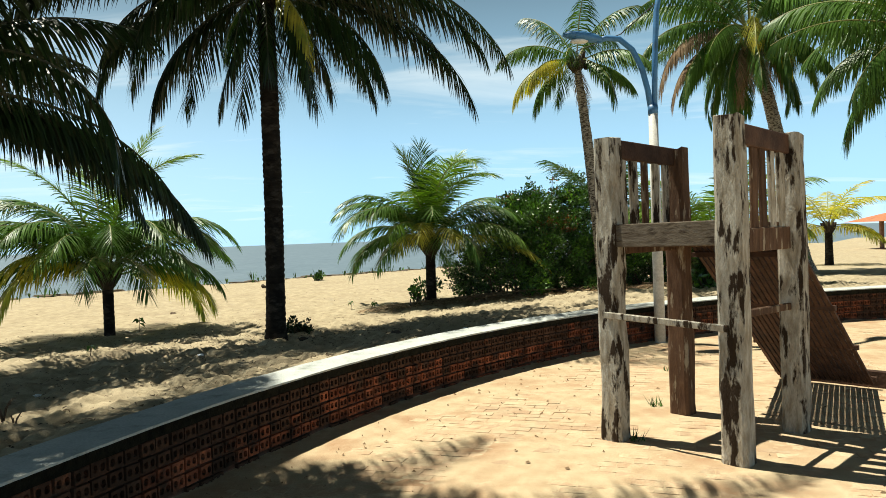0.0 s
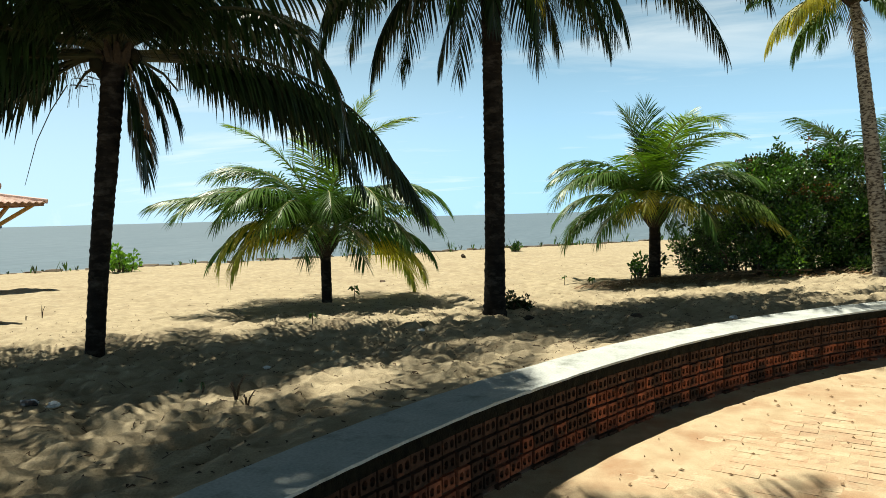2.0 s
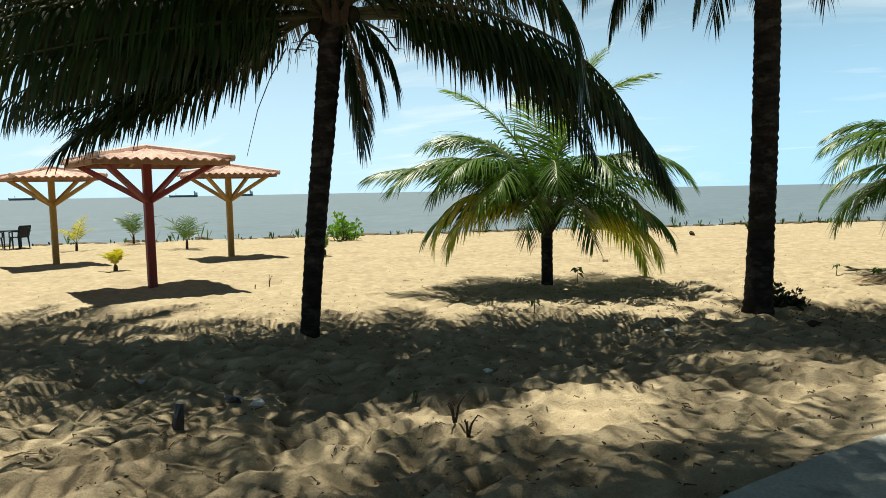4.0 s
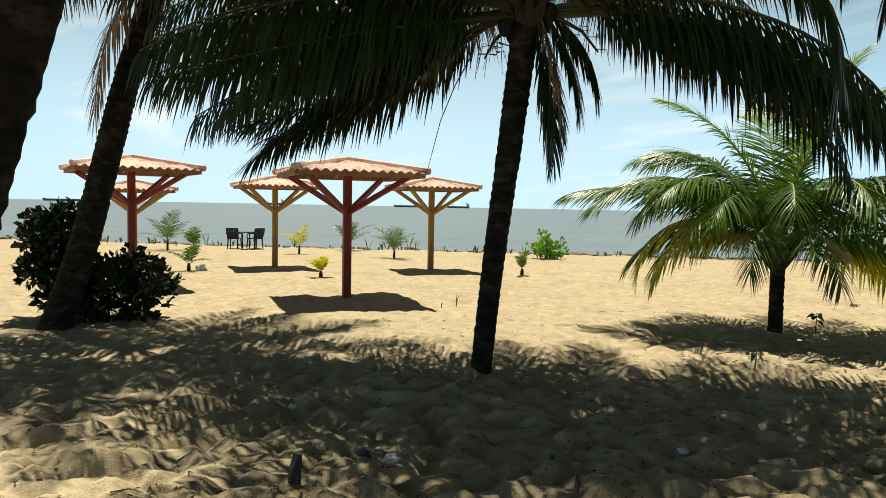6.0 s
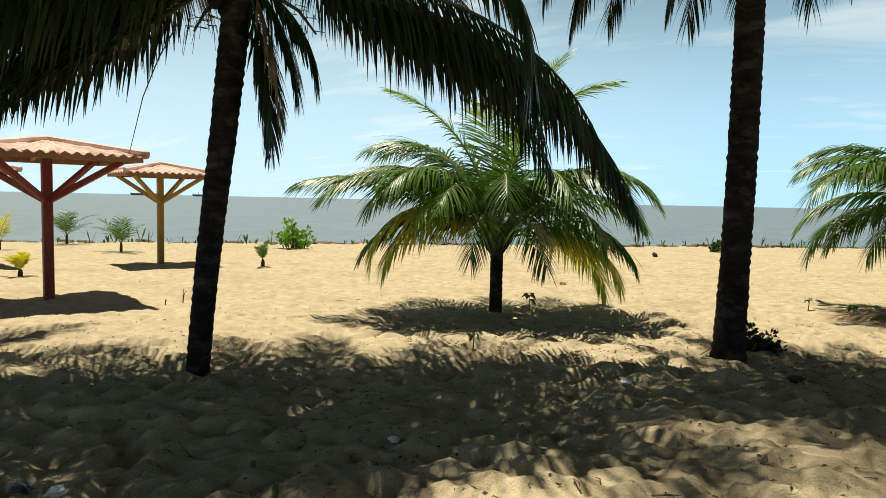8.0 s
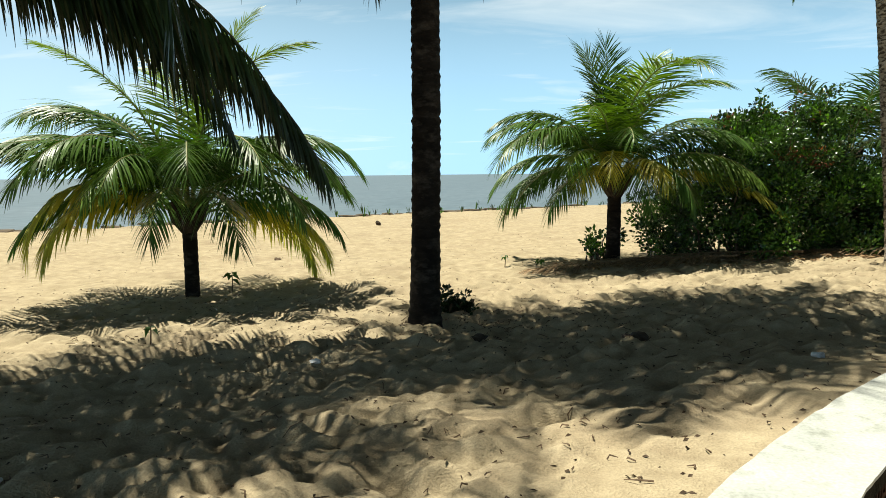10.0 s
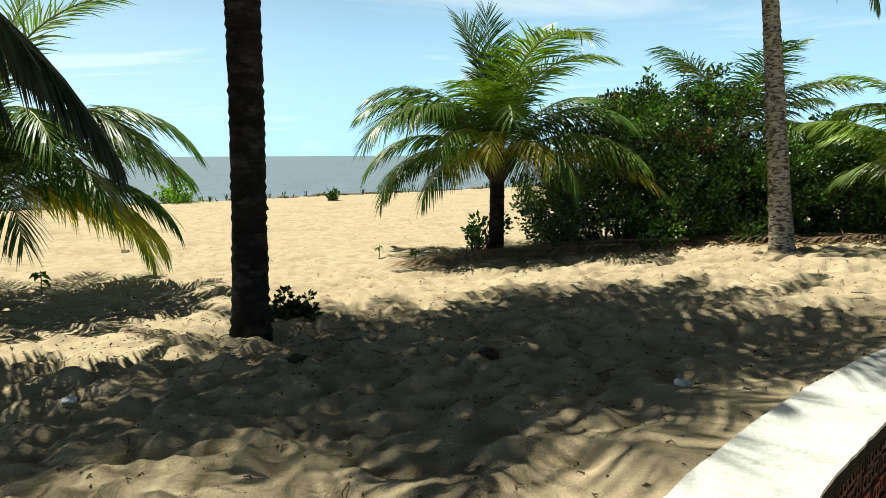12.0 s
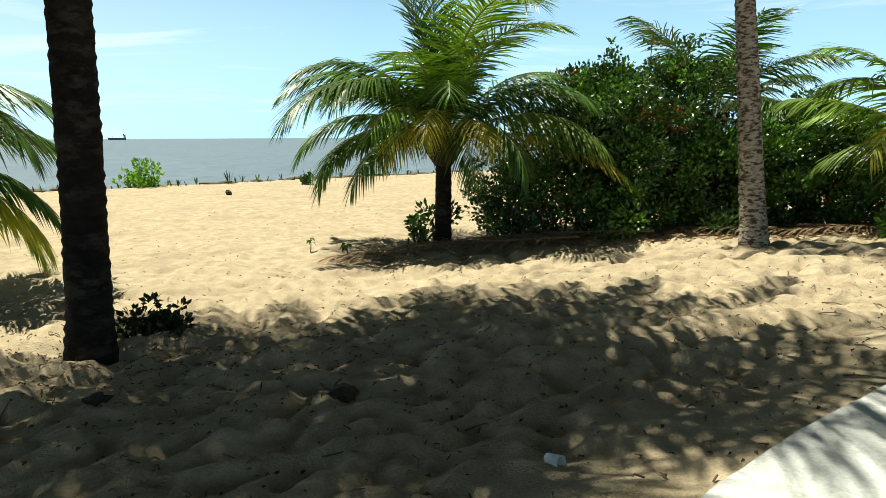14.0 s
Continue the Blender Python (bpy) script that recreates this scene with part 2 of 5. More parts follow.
M_BLUE = mat("blue_painted_steel", (0.045, 0.16, 0.34), (0.06, 0.20, 0.40), 4, 0.45, 0.1, 40, stain=(0.04, 0.10, 0.18), stain_scale=5, stain_at=(0.55, 0.7))
M_WHITEPOLE = mat("off_white_pole_paint", (0.480, 0.464, 0.416), (0.560, 0.544, 0.496), 5, 0.6, 0.15, 40, stain=(0.288, 0.248, 0.200), stain_scale=4, stain_at=(0.55, 0.72))
M_LENS = mat("lamp_lens", (0.55, 0.56, 0.54), (0.65, 0.66, 0.64), 9, 0.25, 0.0, 40)
M_PLASTIC = mat("black_plastic", (0.008, 0.010, 0.017), (0.014, 0.018, 0.028), 4, 0.5, 0.0, 40, spec=0.2)
M_SHIP = mat("ship_hull", (0.07, 0.09, 0.12), (0.10, 0.12, 0.15), 0.05, 0.6, 0.0, 1)
M_SHIPTOP = mat("ship_superstructure", (0.45, 0.48, 0.52), (0.5, 0.53, 0.56), 0.05, 0.6, 0.0, 1)
M_TRASH = mat("white_plastic_litter", (0.595, 0.612, 0.629), (0.680, 0.680, 0.680), 20, 0.4, 0.2, 60)
M_BLACKBAG = mat("black_plastic_bag", (0.015, 0.015, 0.017), (0.03, 0.03, 0.035), 12, 0.35, 0.4, 40)
M_NUT = mat("coconut_husk", (0.010, 0.012, 0.006), (0.026, 0.022, 0.011), 9, 0.85, 0.3, 40, own=0.2, spec=0.15)
M_FIBRE = mat("palm_fibre", (0.022, 0.015, 0.010), (0.06, 0.042, 0.026), 14, 0.95, 0.8, 60)
M_CABLE = mat("black_cable", (0.02, 0.02, 0.02), (0.03, 0.03, 0.03), 10, 0.6, 0.0, 40)
M_SOIL = mat("dark_shore_soil", (0.07, 0.055, 0.04), (0.14, 0.105, 0.07), 3, 0.95, 0.6, 30)

# ---- mesh helpers ----
class Soup:
    """Collects vertices and faces."""
    def __init__(self):
        self.v, self.f = [], []

    def add(self, verts, faces):
        k = len(self.v)
        self.v.extend([tuple(p) for p in verts])
        self.f.extend([tuple(i + k for i in q) for q in faces])
        return self

    def box(self, m, sx, sy, sz, bevel=0.0, base=False):
        """A box of that size at pose m, its edges chamfered along its length when bevel is set."""
        hx, hy, hz = sx / 2, sy / 2, sz / 2
        z0, z1 = (0, sz) if base else (-hz, hz)
        if bevel:
            b = bevel
            ring = [(hx - b, -hy), (hx, -hy + b), (hx, hy - b), (hx - b, hy), (-hx + b, hy), (-hx, hy - b), (-hx, -hy + b), (-hx + b, -hy)]
        else:
            ring = [(hx, -hy), (hx, hy), (-hx, hy), (-hx, -hy)]
        n = len(ring)
        verts = [m @ Vector((x, y, z)) for z in (z0, z1) for x, y in ring]
        faces = [(i, (i + 1) % n, n + (i + 1) % n, n + i) for i in range(n)] + [tuple(range(n - 1, -1, -1)), tuple(range(n, 2 * n))]
        return self.add(verts, faces)

    def tube(self, points, radii, sides=8, wob=0.0, cap=True, rng=None):
        pts = [Vector(p) for p in points]
        rings = []
        ref = Vector((0, 0, 1)) if abs((pts[-1] - pts[0]).normalized().z) < 0.9 else Vector((1, 0, 0))
        for i, p in enumerate(pts):
            t = (pts[min(i + 1, len(pts) - 1)] - pts[max(i - 1, 0)]).normalized()
            a = ref.cross(t).normalized(); b = t.cross(a)
            r = radii[i] if hasattr(radii, "__len__") else radii
            ring = []
            for k in range(sides):
                q = 2 * math.pi * k / sides
                rr = r * (1 + (rng.uniform(-wob, wob) if rng and wob else 0))
                ring.append(p + (a * math.cos(q) + b * math.sin(q)) * rr)
            rings.append(ring)
        verts = [q for r in rings for q in r]
        faces = [(i * sides + k, i * sides + (k + 1) % sides, (i + 1) * sides + (k + 1) % sides, (i + 1) * sides + k) for i in range(len(pts) - 1) for k in range(sides)]
        if cap:
            faces += [tuple(range(sides - 1, -1, -1)), tuple((len(pts) - 1) * sides + k for k in range(sides))]
        return self.add(verts, faces)

    def blob(self, centre, rx, ry, rz, rng, wob=0.15, rings=6, sides=9):
        c = Vector(centre)
        verts = [c + Vector((0, 0, -rz))]
        for i in range(1, rings):
            a = -math.pi / 2 + math.pi * i / rings
            for k in range(sides):
                q = 2 * math.pi * k / sides
                s = 1 + rng.uniform(-wob, wob)
                verts.append(c + Vector((rx * math.cos(a) * math.cos(q) * s, ry * math.cos(a) * math.sin(q) * s, rz * math.sin(a) * s)))
        verts.append(c + Vector((0, 0, rz)))
        faces = [(0, 1 + (k + 1) % sides, 1 + k) for k in range(sides)]
        for i in range(rings - 2):
            for k in range(sides):
                a, b = 1 + i * sides + k, 1 + i * sides + (k + 1) % sides
                faces.append((a, b, b + sides, a + sides))
        top = len(verts) - 1
        faces += [(top, top - sides + k, top - sides + (k + 1) % sides) for k in range(sides)]
        return self.add(verts, faces)

    def mesh(self, name, material, smooth=False):
        me = bpy.data.meshes.new(name)
        me.from_pydata(self.v, [], self.f)
        me.materials.append(material)
        if smooth:
            me.polygons.foreach_set("use_smooth", [True] * len(me.polygons))
        me.update()
        return me


def part(name, soup, material, parent, label="", smooth=False):
    """Links a soup (or a finished mesh) as one mesh object under a thing or a part."""
    ob = new(name, soup if isinstance(soup, bpy.types.Mesh) else soup.mesh(name, material, smooth))
    ob.parent = parent
    return tagged(ob, label)


def thing(name, place, label, category, group="", turn=0.0):
    e = new(name)
    e.empty_display_size = 0.2
    e.matrix_world = pose(*place, 0, 0, turn)
    return tagged(e, label, category, group)


def solid(name, soup, material, label, category, kind="", smooth=False, group=""):
    return tagged(new(name, soup.mesh(name, material, smooth)), label, category, group, kind)


def between(a, b, roll=0.0):
    """The pose whose z runs from a to b, at their middle, and the length."""
    a, b = Vector(a), Vector(b)
    d = b - a
    m = Matrix.Translation((a + b) / 2) @ d.to_track_quat("Z", "Y").to_matrix().to_4x4() @ pose(0, 0, 0, 0, 0, roll)
    return m, d.length

# ---- ground ----
CX, CY, R_IN, R_OUT = 8.163, -0.08, 10.585, 10.95
SHORE_N, SHORE_S = Vector((-0.67, 0.742, 0)), 33.4
PROFILE_D = [0, 0.6, 1.4, 2.2, 3.2, 4.5, 6.5, 9, 15, 19, 22, 32, 60]
PROFILE_Z = [0.43, 0.36, 0.27, 0.20, 0.12, 0.05, 0.01, -0.02, -0.06, -0.13, -0.33, -0.40, -0.40]

def sand_height(x, y, rough=True):
    d = math.hypot(x - CX, y - CY) - R_OUT
    z = float(np.interp(d, PROFILE_D, PROFILE_Z))
    # the bank by the hedge lies a little higher
    z += 0.20 * min(1.0, max(0.0, (x + 1.0) / 4.0)) * min(1.0, max(0.0, (d - 0.8) / 2.0)) * min(1.0, max(0.0, (16 - d) / 8.0))
    s = x * SHORE_N.x + y * SHORE_N.y - SHORE_S + 0.35 * noise.noise(Vector((x * 0.25, y * 0.25, 3)))
    if s > 0:
        z -= min(s * 0.9, 2.4)
    if rough and d < 60:
        q = Vector((x, y, 0))
        fade = min(1.0, max(0.15, d / 1.0))
        z += fade * (0.045 * noise.noise(q * 0.7) + 0.030 * noise.noise(q * 2.3) + 0.022 * noise.noise(q * 5.1 + Vector((9, 2, 0))))
        if d < 14:
            fade *= min(1.0, max(0.3, (11.0 - d) / 6.0))
            dent = noise.noise(Vector((x * 3.4, y * 3.4, 8)))
            z += fade * (0.062 * noise.noise(Vector((x * 6.0, y * 6.0, 5))) + 0.026 * noise.noise(Vector((x * 13.0, y * 13.0, 3))) - 0.15 * max(0.0, dent - 0.12) + 0.03 * max(0.0, -dent - 0.25)
                         - 0.075 * abs(noise.noise(Vector((x * 2.6 + 0.8 * y, y * 3.4, 17)))) - 0.03 * abs(noise.noise(Vector((x * 7.5, y * 9.0, 21)))))
    return z

def ground_sheet():
    rad = [R_OUT - 0.03]
    while rad[-1] < 4400:
        d = rad[-1] - R_OUT
        rad.append(rad[-1] + (0.032 if d < 4.5 else 0.06 if d < 9 else 0.2 if d < 24 else 0.5 if d < 50 else (d * 0.35)))
    ang = []
    a = 0.0
    while a < 360:
        ang.append(a)
        a += 0.21 if 84 <= a < 178 else 3.0
    soup = Soup()
    n = len(ang)
    trig = [(math.cos(radians(q)), math.sin(radians(q))) for q in ang]
    verts = []
    for r in rad:
        for c, s in trig:
            x, y = CX + r * c, CY + r * s
            verts.append((x, y, sand_height(x, y)))
    faces = [(i * n + k, i * n + (k + 1) % n, (i + 1) * n + (k + 1) % n, (i + 1) * n + k) for i in range(len(rad) - 1) for k in range(n)]
    soup.v, soup.f = verts, faces
    return solid("ground", soup, M_SAND, "pale golden beach sand, uneven and trodden", "beach", "structure", True)

ground = ground_sheet()

sea = Soup()
t_dir = Vector((SHORE_N.y, -SHORE_N.x, 0))
o = SHORE_N * (SHORE_S - 1.0)
steps = [0, 4, 10, 20, 40, 80, 160, 320, 700, 1500, 4300]
wide = [-4300, -1500, -600, -250, -120, -60, -30, 0, 30, 60, 120, 250, 600, 1500, 4300]
sea.v = [tuple(o + SHORE_N * s + t_dir * w + Vector((0, 0, -1.15))) for s in steps for w in wide]
nw = len(wide)
sea.f = [(i * nw + k, i * nw + k + 1, (i + 1) * nw + k + 1, (i + 1) * nw + k) for i in range(len(steps) - 1) for k in range(nw - 1)]
solid("water", sea, M_SEA, "calm grey-green sea reaching the horizon", "sea", "structure")

def plaza_height(x, y):
    q = Vector((x, y, 0))
    near = max(0.0, 1 - (R_IN - math.hypot(x - CX, y - CY)) / 0.9)
    return 0.0025 + 0.006 * noise.noise(q * 0.9 + Vector((4, 1, 0))) + 0.006 * noise.noise(q * 3.7) + 0.004 * noise.noise(q * 11) + 0.012 * near * near

def plaza_sheet():
    rad = [0.0, 2, 4, 5, 6]
    while rad[-1] < R_IN + 0.02:
        rad.append(rad[-1] + 0.045)
    ang, a = [], 0.0
    while a < 360:
        ang.append(a)
        a += 0.35 if 95 <= a < 200 else 3.0
    n = len(ang)
    soup = Soup()
    for r in rad:
        for q in ang:
            x, y = CX + r * math.cos(radians(q)), CY + r * math.sin(radians(q))
            soup.v.append((x, y, plaza_height(x, y)))
    soup.f = [(i * n + k, i * n + (k + 1) % n, (i + 1) * n + (k + 1) % n, (i + 1) * n + k) for i in range(len(rad) - 1) for k in range(n)]
    return solid("floor", soup, M_SAND_PLAZA, "brick-paved plaza floor under blown pale sand", "pavement", "structure", True)

plaza = plaza_sheet()

# ---- curved wall ----
wall = thing("wall_curved", (CX, CY, 0), "low curved wall of hollow red bricks under a white concrete cap", "wall")
tagged(wall, kind="structure")

def ring_strip(r0, r1, z0, z1, step=0.6, r_noise=0.0, z_noise=0.0, a0=0, a1=360):
    """A closed ring of rectangular section round the wall's centre."""
    s = Soup()
    n = int(round((a1 - a0) / step))
    for k in range(n):
        q = radians(a0 + k * step)
        c, w = math.cos(q), math.sin(q)
        j1 = r_noise * noise.noise(Vector((c * 40, w * 40, 1))) + r_noise * 0.6 * noise.noise(Vector((c * 160, w * 160, 4)))
        j2 = z_noise * noise.noise(Vector((c * 30, w * 30, 7)))
        for r, z in ((r0 + j1, z0), (r0 + j1, z1 + j2), (r1 - j1, z1 + j2), (r1 - j1, z0)):
            s.v.append((r * c, r * w, z))
    for k in range(n):
        m = (k + 1) % n
        for i in range(4):
            j = (i + 1) % 4
            s.f.append((k * 4 + i, k * 4 + j, m * 4 + j, m * 4 + i))
    return s

part("wall_core", ring_strip(R_IN + 0.055, R_OUT - 0.03, -0.15, 0.44), M_MORTAR, wall)
# near-black strip round the wall, directly below the white cap
part("cap_edge", ring_strip(R_IN + 0.004, R_OUT - 0.004, 0.425, 0.492, 0.3, 0.006), M_CAPEDGE, wall, "near-black underside edge of the cap")
part("cap", ring_strip(R_IN, R_OUT, 0.488, 0.502, 0.3, 0.008, 0.003), M_CAP, wall, "whitewashed weathered concrete cap")

# ---- palms ----
def frond_mesh(rng, length, e0, bend, leaf, count, hang, width, curl=0.0, tip_bare=1.0):
    """One coconut frond from the origin along +x: the midrib and its two rows of leaflets."""
    n = 16
    pts, dirs = [Vector((0, 0, 0))], []
    for i in range(n):
        s = (i + 0.5) / n
        e = e0 - bend * s ** 1.35
        y = curl * s * s
        dirs.append(Vector((math.cos(e) * math.cos(y), math.cos(e) * math.sin(y), math.sin(e))))
        pts.append(pts[-1] + dirs[-1] * (length / n))
    rib = Soup().tube(pts, [0.024 * (1 - 0.88 * i / n) * (length / 3.2) + 0.003 for i in range(n + 1)], 5)
    P = np.array([tuple(p) for p in pts]); D = np.array([tuple(d) for d in dirs])
    ss = np.concatenate([np.linspace(0.17, 0.995, count)] * 2)
    ragged = np.array([0.72 if rng.random() < 0.10 else 1.0 for _ in ss])[:, None]
    ss = ss + np.array([rng.uniform(-0.004, 0.004) for _ in ss]); ss = np.clip(ss, 0.1, 0.999)
    side = np.concatenate([np.ones(count), -np.ones(count)])
    idx = np.clip((ss * n).astype(int), 0, n - 1)
    fr = (ss * n - idx)[:, None]
    base = P[idx] * (1 - fr) + P[idx + 1] * fr
    tan = D[idx]
    hor = np.cross(np.array([0, 0, 1.0])[None, :], tan)
    hor /= np.linalg.norm(hor, axis=1)[:, None] + 1e-6
    up = np.cross(tan, hor)
    prof = np.interp(ss, [0.17, 0.3, 0.5, 0.8, 1.0], [0.55, 0.95, 1.0, 0.80, 0.46])
    jit = lambda k: np.array([rng.gauss(0, k) for _ in ss])[:, None]
    L = leaf * prof[:, None] * (1 + jit(0.06)) * ragged
    a = np.radians(np.interp(ss, [0.17, 0.6, 0.93, 1.0], [24, 40, 54, 70]))[:, None] + jit(0.07)
    d = hor * side[:, None] * np.cos(a) + tan * np.sin(a) + up * (0.26 + jit(0.12)) * np.cos(a)
    d /= np.linalg.norm(d, axis=1)[:, None]
    g = np.array([0, 0, -1.0])[None, :]
    W = width * np.interp(ss, [0.17, 0.5, 1.0], [0.8, 1.0, 0.55])[:, None]
    loose = 1 + jit(0.16)
    st = [base]
    dd = []
    for k in range(3):
        q = d + g * hang * (0.55 + 0.45 * k) * loose
        q /= np.linalg.norm(q, axis=1)[:, None]
        dd.append(q); st.append(st[-1] + q * L / 3)
    soup_v, m = [], len(ss)
    ws = [0.55, 1.0, 0.8, 0.08]
    rows = []
    for k in range(4):
        q = dd[min(k, 2)]
        w = tan - q * np.sum(tan * q, axis=1)[:, None]
        w /= np.linalg.norm(w, axis=1)[:, None] + 1e-6
        rows.append(st[k] - w * W * ws[k] / 2); rows.append(st[k] + w * W * ws[k] / 2)
    V = np.stack(rows, 1).reshape(-1, 3)
    F = []
    for i in range(m):
        b = i * 8
        F += [(b, b + 1, b + 3, b + 2), (b + 2, b + 3, b + 5, b + 4), (b + 4, b + 5, b + 7, b + 6)]
    leaves = Soup(); leaves.v = [tuple(p) for p in V.tolist()]; leaves.f = F
    return rib, leaves


def frond(parent, rng, at, az, length, e0, bend, leaf=0.62, count=64, hang=0.5, width=0.035, material=None, curl=0.0, label=""):
    """A frond as one part of its palm: leaflets and midrib in one mesh with two materials."""
    rib, leaves = frond_mesh(rng, length, radians(e0), radians(bend), leaf, count, hang, width, curl)
    k = len(leaves.f)
    leaves.add(rib.v, rib.f)
    me = leaves.mesh("frond", material or M_FROND)
    me.materials.append(M_FROND_DEAD if material is M_FROND_DEAD else M_RACHIS_DARK if material is M_FROND_DEEP else M_RACHIS)
    me.polygons.foreach_set("material_index", [0] * k + [1] * (len(leaves.f) - k))
    ob = part("frond", me, None, parent, label)
    ob.matrix_local = pose(*at, 0, 0, az)
    return ob


def trunk(parent, rng, top, r0, r1, flare=0.35, material=None, bow=0.0, label="", sides=14, ring=0.085):
    """A ringed palm trunk from the thing's origin to top, bowed sideways."""
    top = Vector(top)
    h = top.length
    n = max(8, int(h / (ring / 2)))
    pts, rad = [], []
    for i in range(n + 1):
        s = i / n
        p = top * s
        p.x += bow * math.sin(math.pi * s); p.y += 0.5 * bow * math.sin(2.2 * math.pi * s)
        p.z = top.z * s - 0.12 * (1 - s)
        r = r1 + (r0 - r1) * (1 - s) ** 0.8 + r0 * flare * math.exp(-s * h / 0.28)
        r *= 1 + (0.035 if i % 2 else -0.02) + rng.uniform(-0.015, 0.015)
        pts.append(p); rad.append(r)
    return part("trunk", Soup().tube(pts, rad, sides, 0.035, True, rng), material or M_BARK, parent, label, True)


def fibre_crown(parent, rng, at, r, h):
    s = Soup()
    for k in range(9):
        q = 2 * math.pi * k / 9 + rng.uniform(-0.2, 0.2)
        a = Vector(at) + Vector((0, 0, -h * 0.5))
        b = Vector(at) + Vector((math.cos(q) * r * 2.1, math.sin(q) * r * 2.1, h * rng.uniform(0.35, 0.75)))
        s.tube([a, (a + b) / 2 + Vector((math.cos(q), math.sin(q), 0)) * r * 0.35, b], [r * 0.75, r * 0.6, r * 0.22], 6, 0.15, True, rng)
    part("crown_base", s, M_FIBRE, parent, "brown fibrous leaf bases")


def coconuts(parent, rng, at, n, r=0.078):
    for k in range(n):
        q = rng.uniform(0, 6.28)
        c = Vector(at) + Vector((math.cos(q) * 0.21, math.sin(q) * 0.21, rng.uniform(-0.22, 0.02)))
        part("coconut", Soup().blob(c, r, r, r * 1.25, rng, 0.04), M_NUT, parent, "", True)

def palm(place, label, seed, top, r0, r1, fronds, group="coconut palms", bow=0.0, flare=0.35, bark=None, nuts=0, fibre=0.10, trunk_label=""):
    """fronds: rows of (azimuth, length, start angle, bend, leaflet, count, hang, width, material)."""
    rng = random.Random(seed)
    e = thing("coconut_palm", (place[0], place[1], sand_height(*place, False)), label, "palm tree", group)
    trunk(e, rng, top, r0, r1, flare, bark, bow, trunk_label)
    fibre_crown(e, rng, (top[0], top[1], top[2] - 0.05), fibre, fibre * 3.2)
    for az, length, e0, bend, leaf, count, hang, width, material in fronds:
        o = (top[0] + 0.06 * math.cos(radians(az)), top[1] + 0.06 * math.sin(radians(az)), top[2] + rng.uniform(-0.08, 0.10))
        frond(e, rng, o, az, length, e0, bend, leaf, count, hang, width, material, rng.uniform(-0.08, 0.08))
    if nuts:
        coconuts(e, rng, top, nuts)
    return e


def spread(seed, n, length, leaf, count, width, low=-25, high=80, bend=(55, 95), hang=(0.5, 1.2), material=None, dead=0):
    """A full crown: fronds spiralling round by the golden angle, young ones upright, old ones hanging."""
    rng = random.Random(seed)
    rows = []
    for k in range(n):
        s = (k + 0.5) / n
        e0 = high + (low - high) * s + rng.uniform(-8, 8)
        rows.append((k * 137.5 + rng.uniform(-12, 12), length * (0.82 + 0.25 * math.sin(math.pi * min(1, s + 0.25))) * rng.uniform(0.93, 1.05), e0,
                     bend[0] + (bend[1] - bend[0]) * rng.random(), leaf * rng.uniform(0.9, 1.1), count, hang[0] + (hang[1] - hang[0]) * s, width, material))
    for k in range(dead):
        rows.append((rng.uniform(0, 360), length * 0.62, -48 + rng.uniform(-10, 10), 38, leaf * 0.8, int(count * 0.7), 1.6, width * 0.7, M_FROND_DEAD))
    return rows

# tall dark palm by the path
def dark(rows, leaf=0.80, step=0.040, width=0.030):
    """Old hanging fronds, shade put into their colour, from rows of (azimuth, length, start angle, bend, hang)."""
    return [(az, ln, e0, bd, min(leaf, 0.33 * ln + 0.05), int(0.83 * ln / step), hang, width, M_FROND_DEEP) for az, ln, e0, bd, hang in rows]

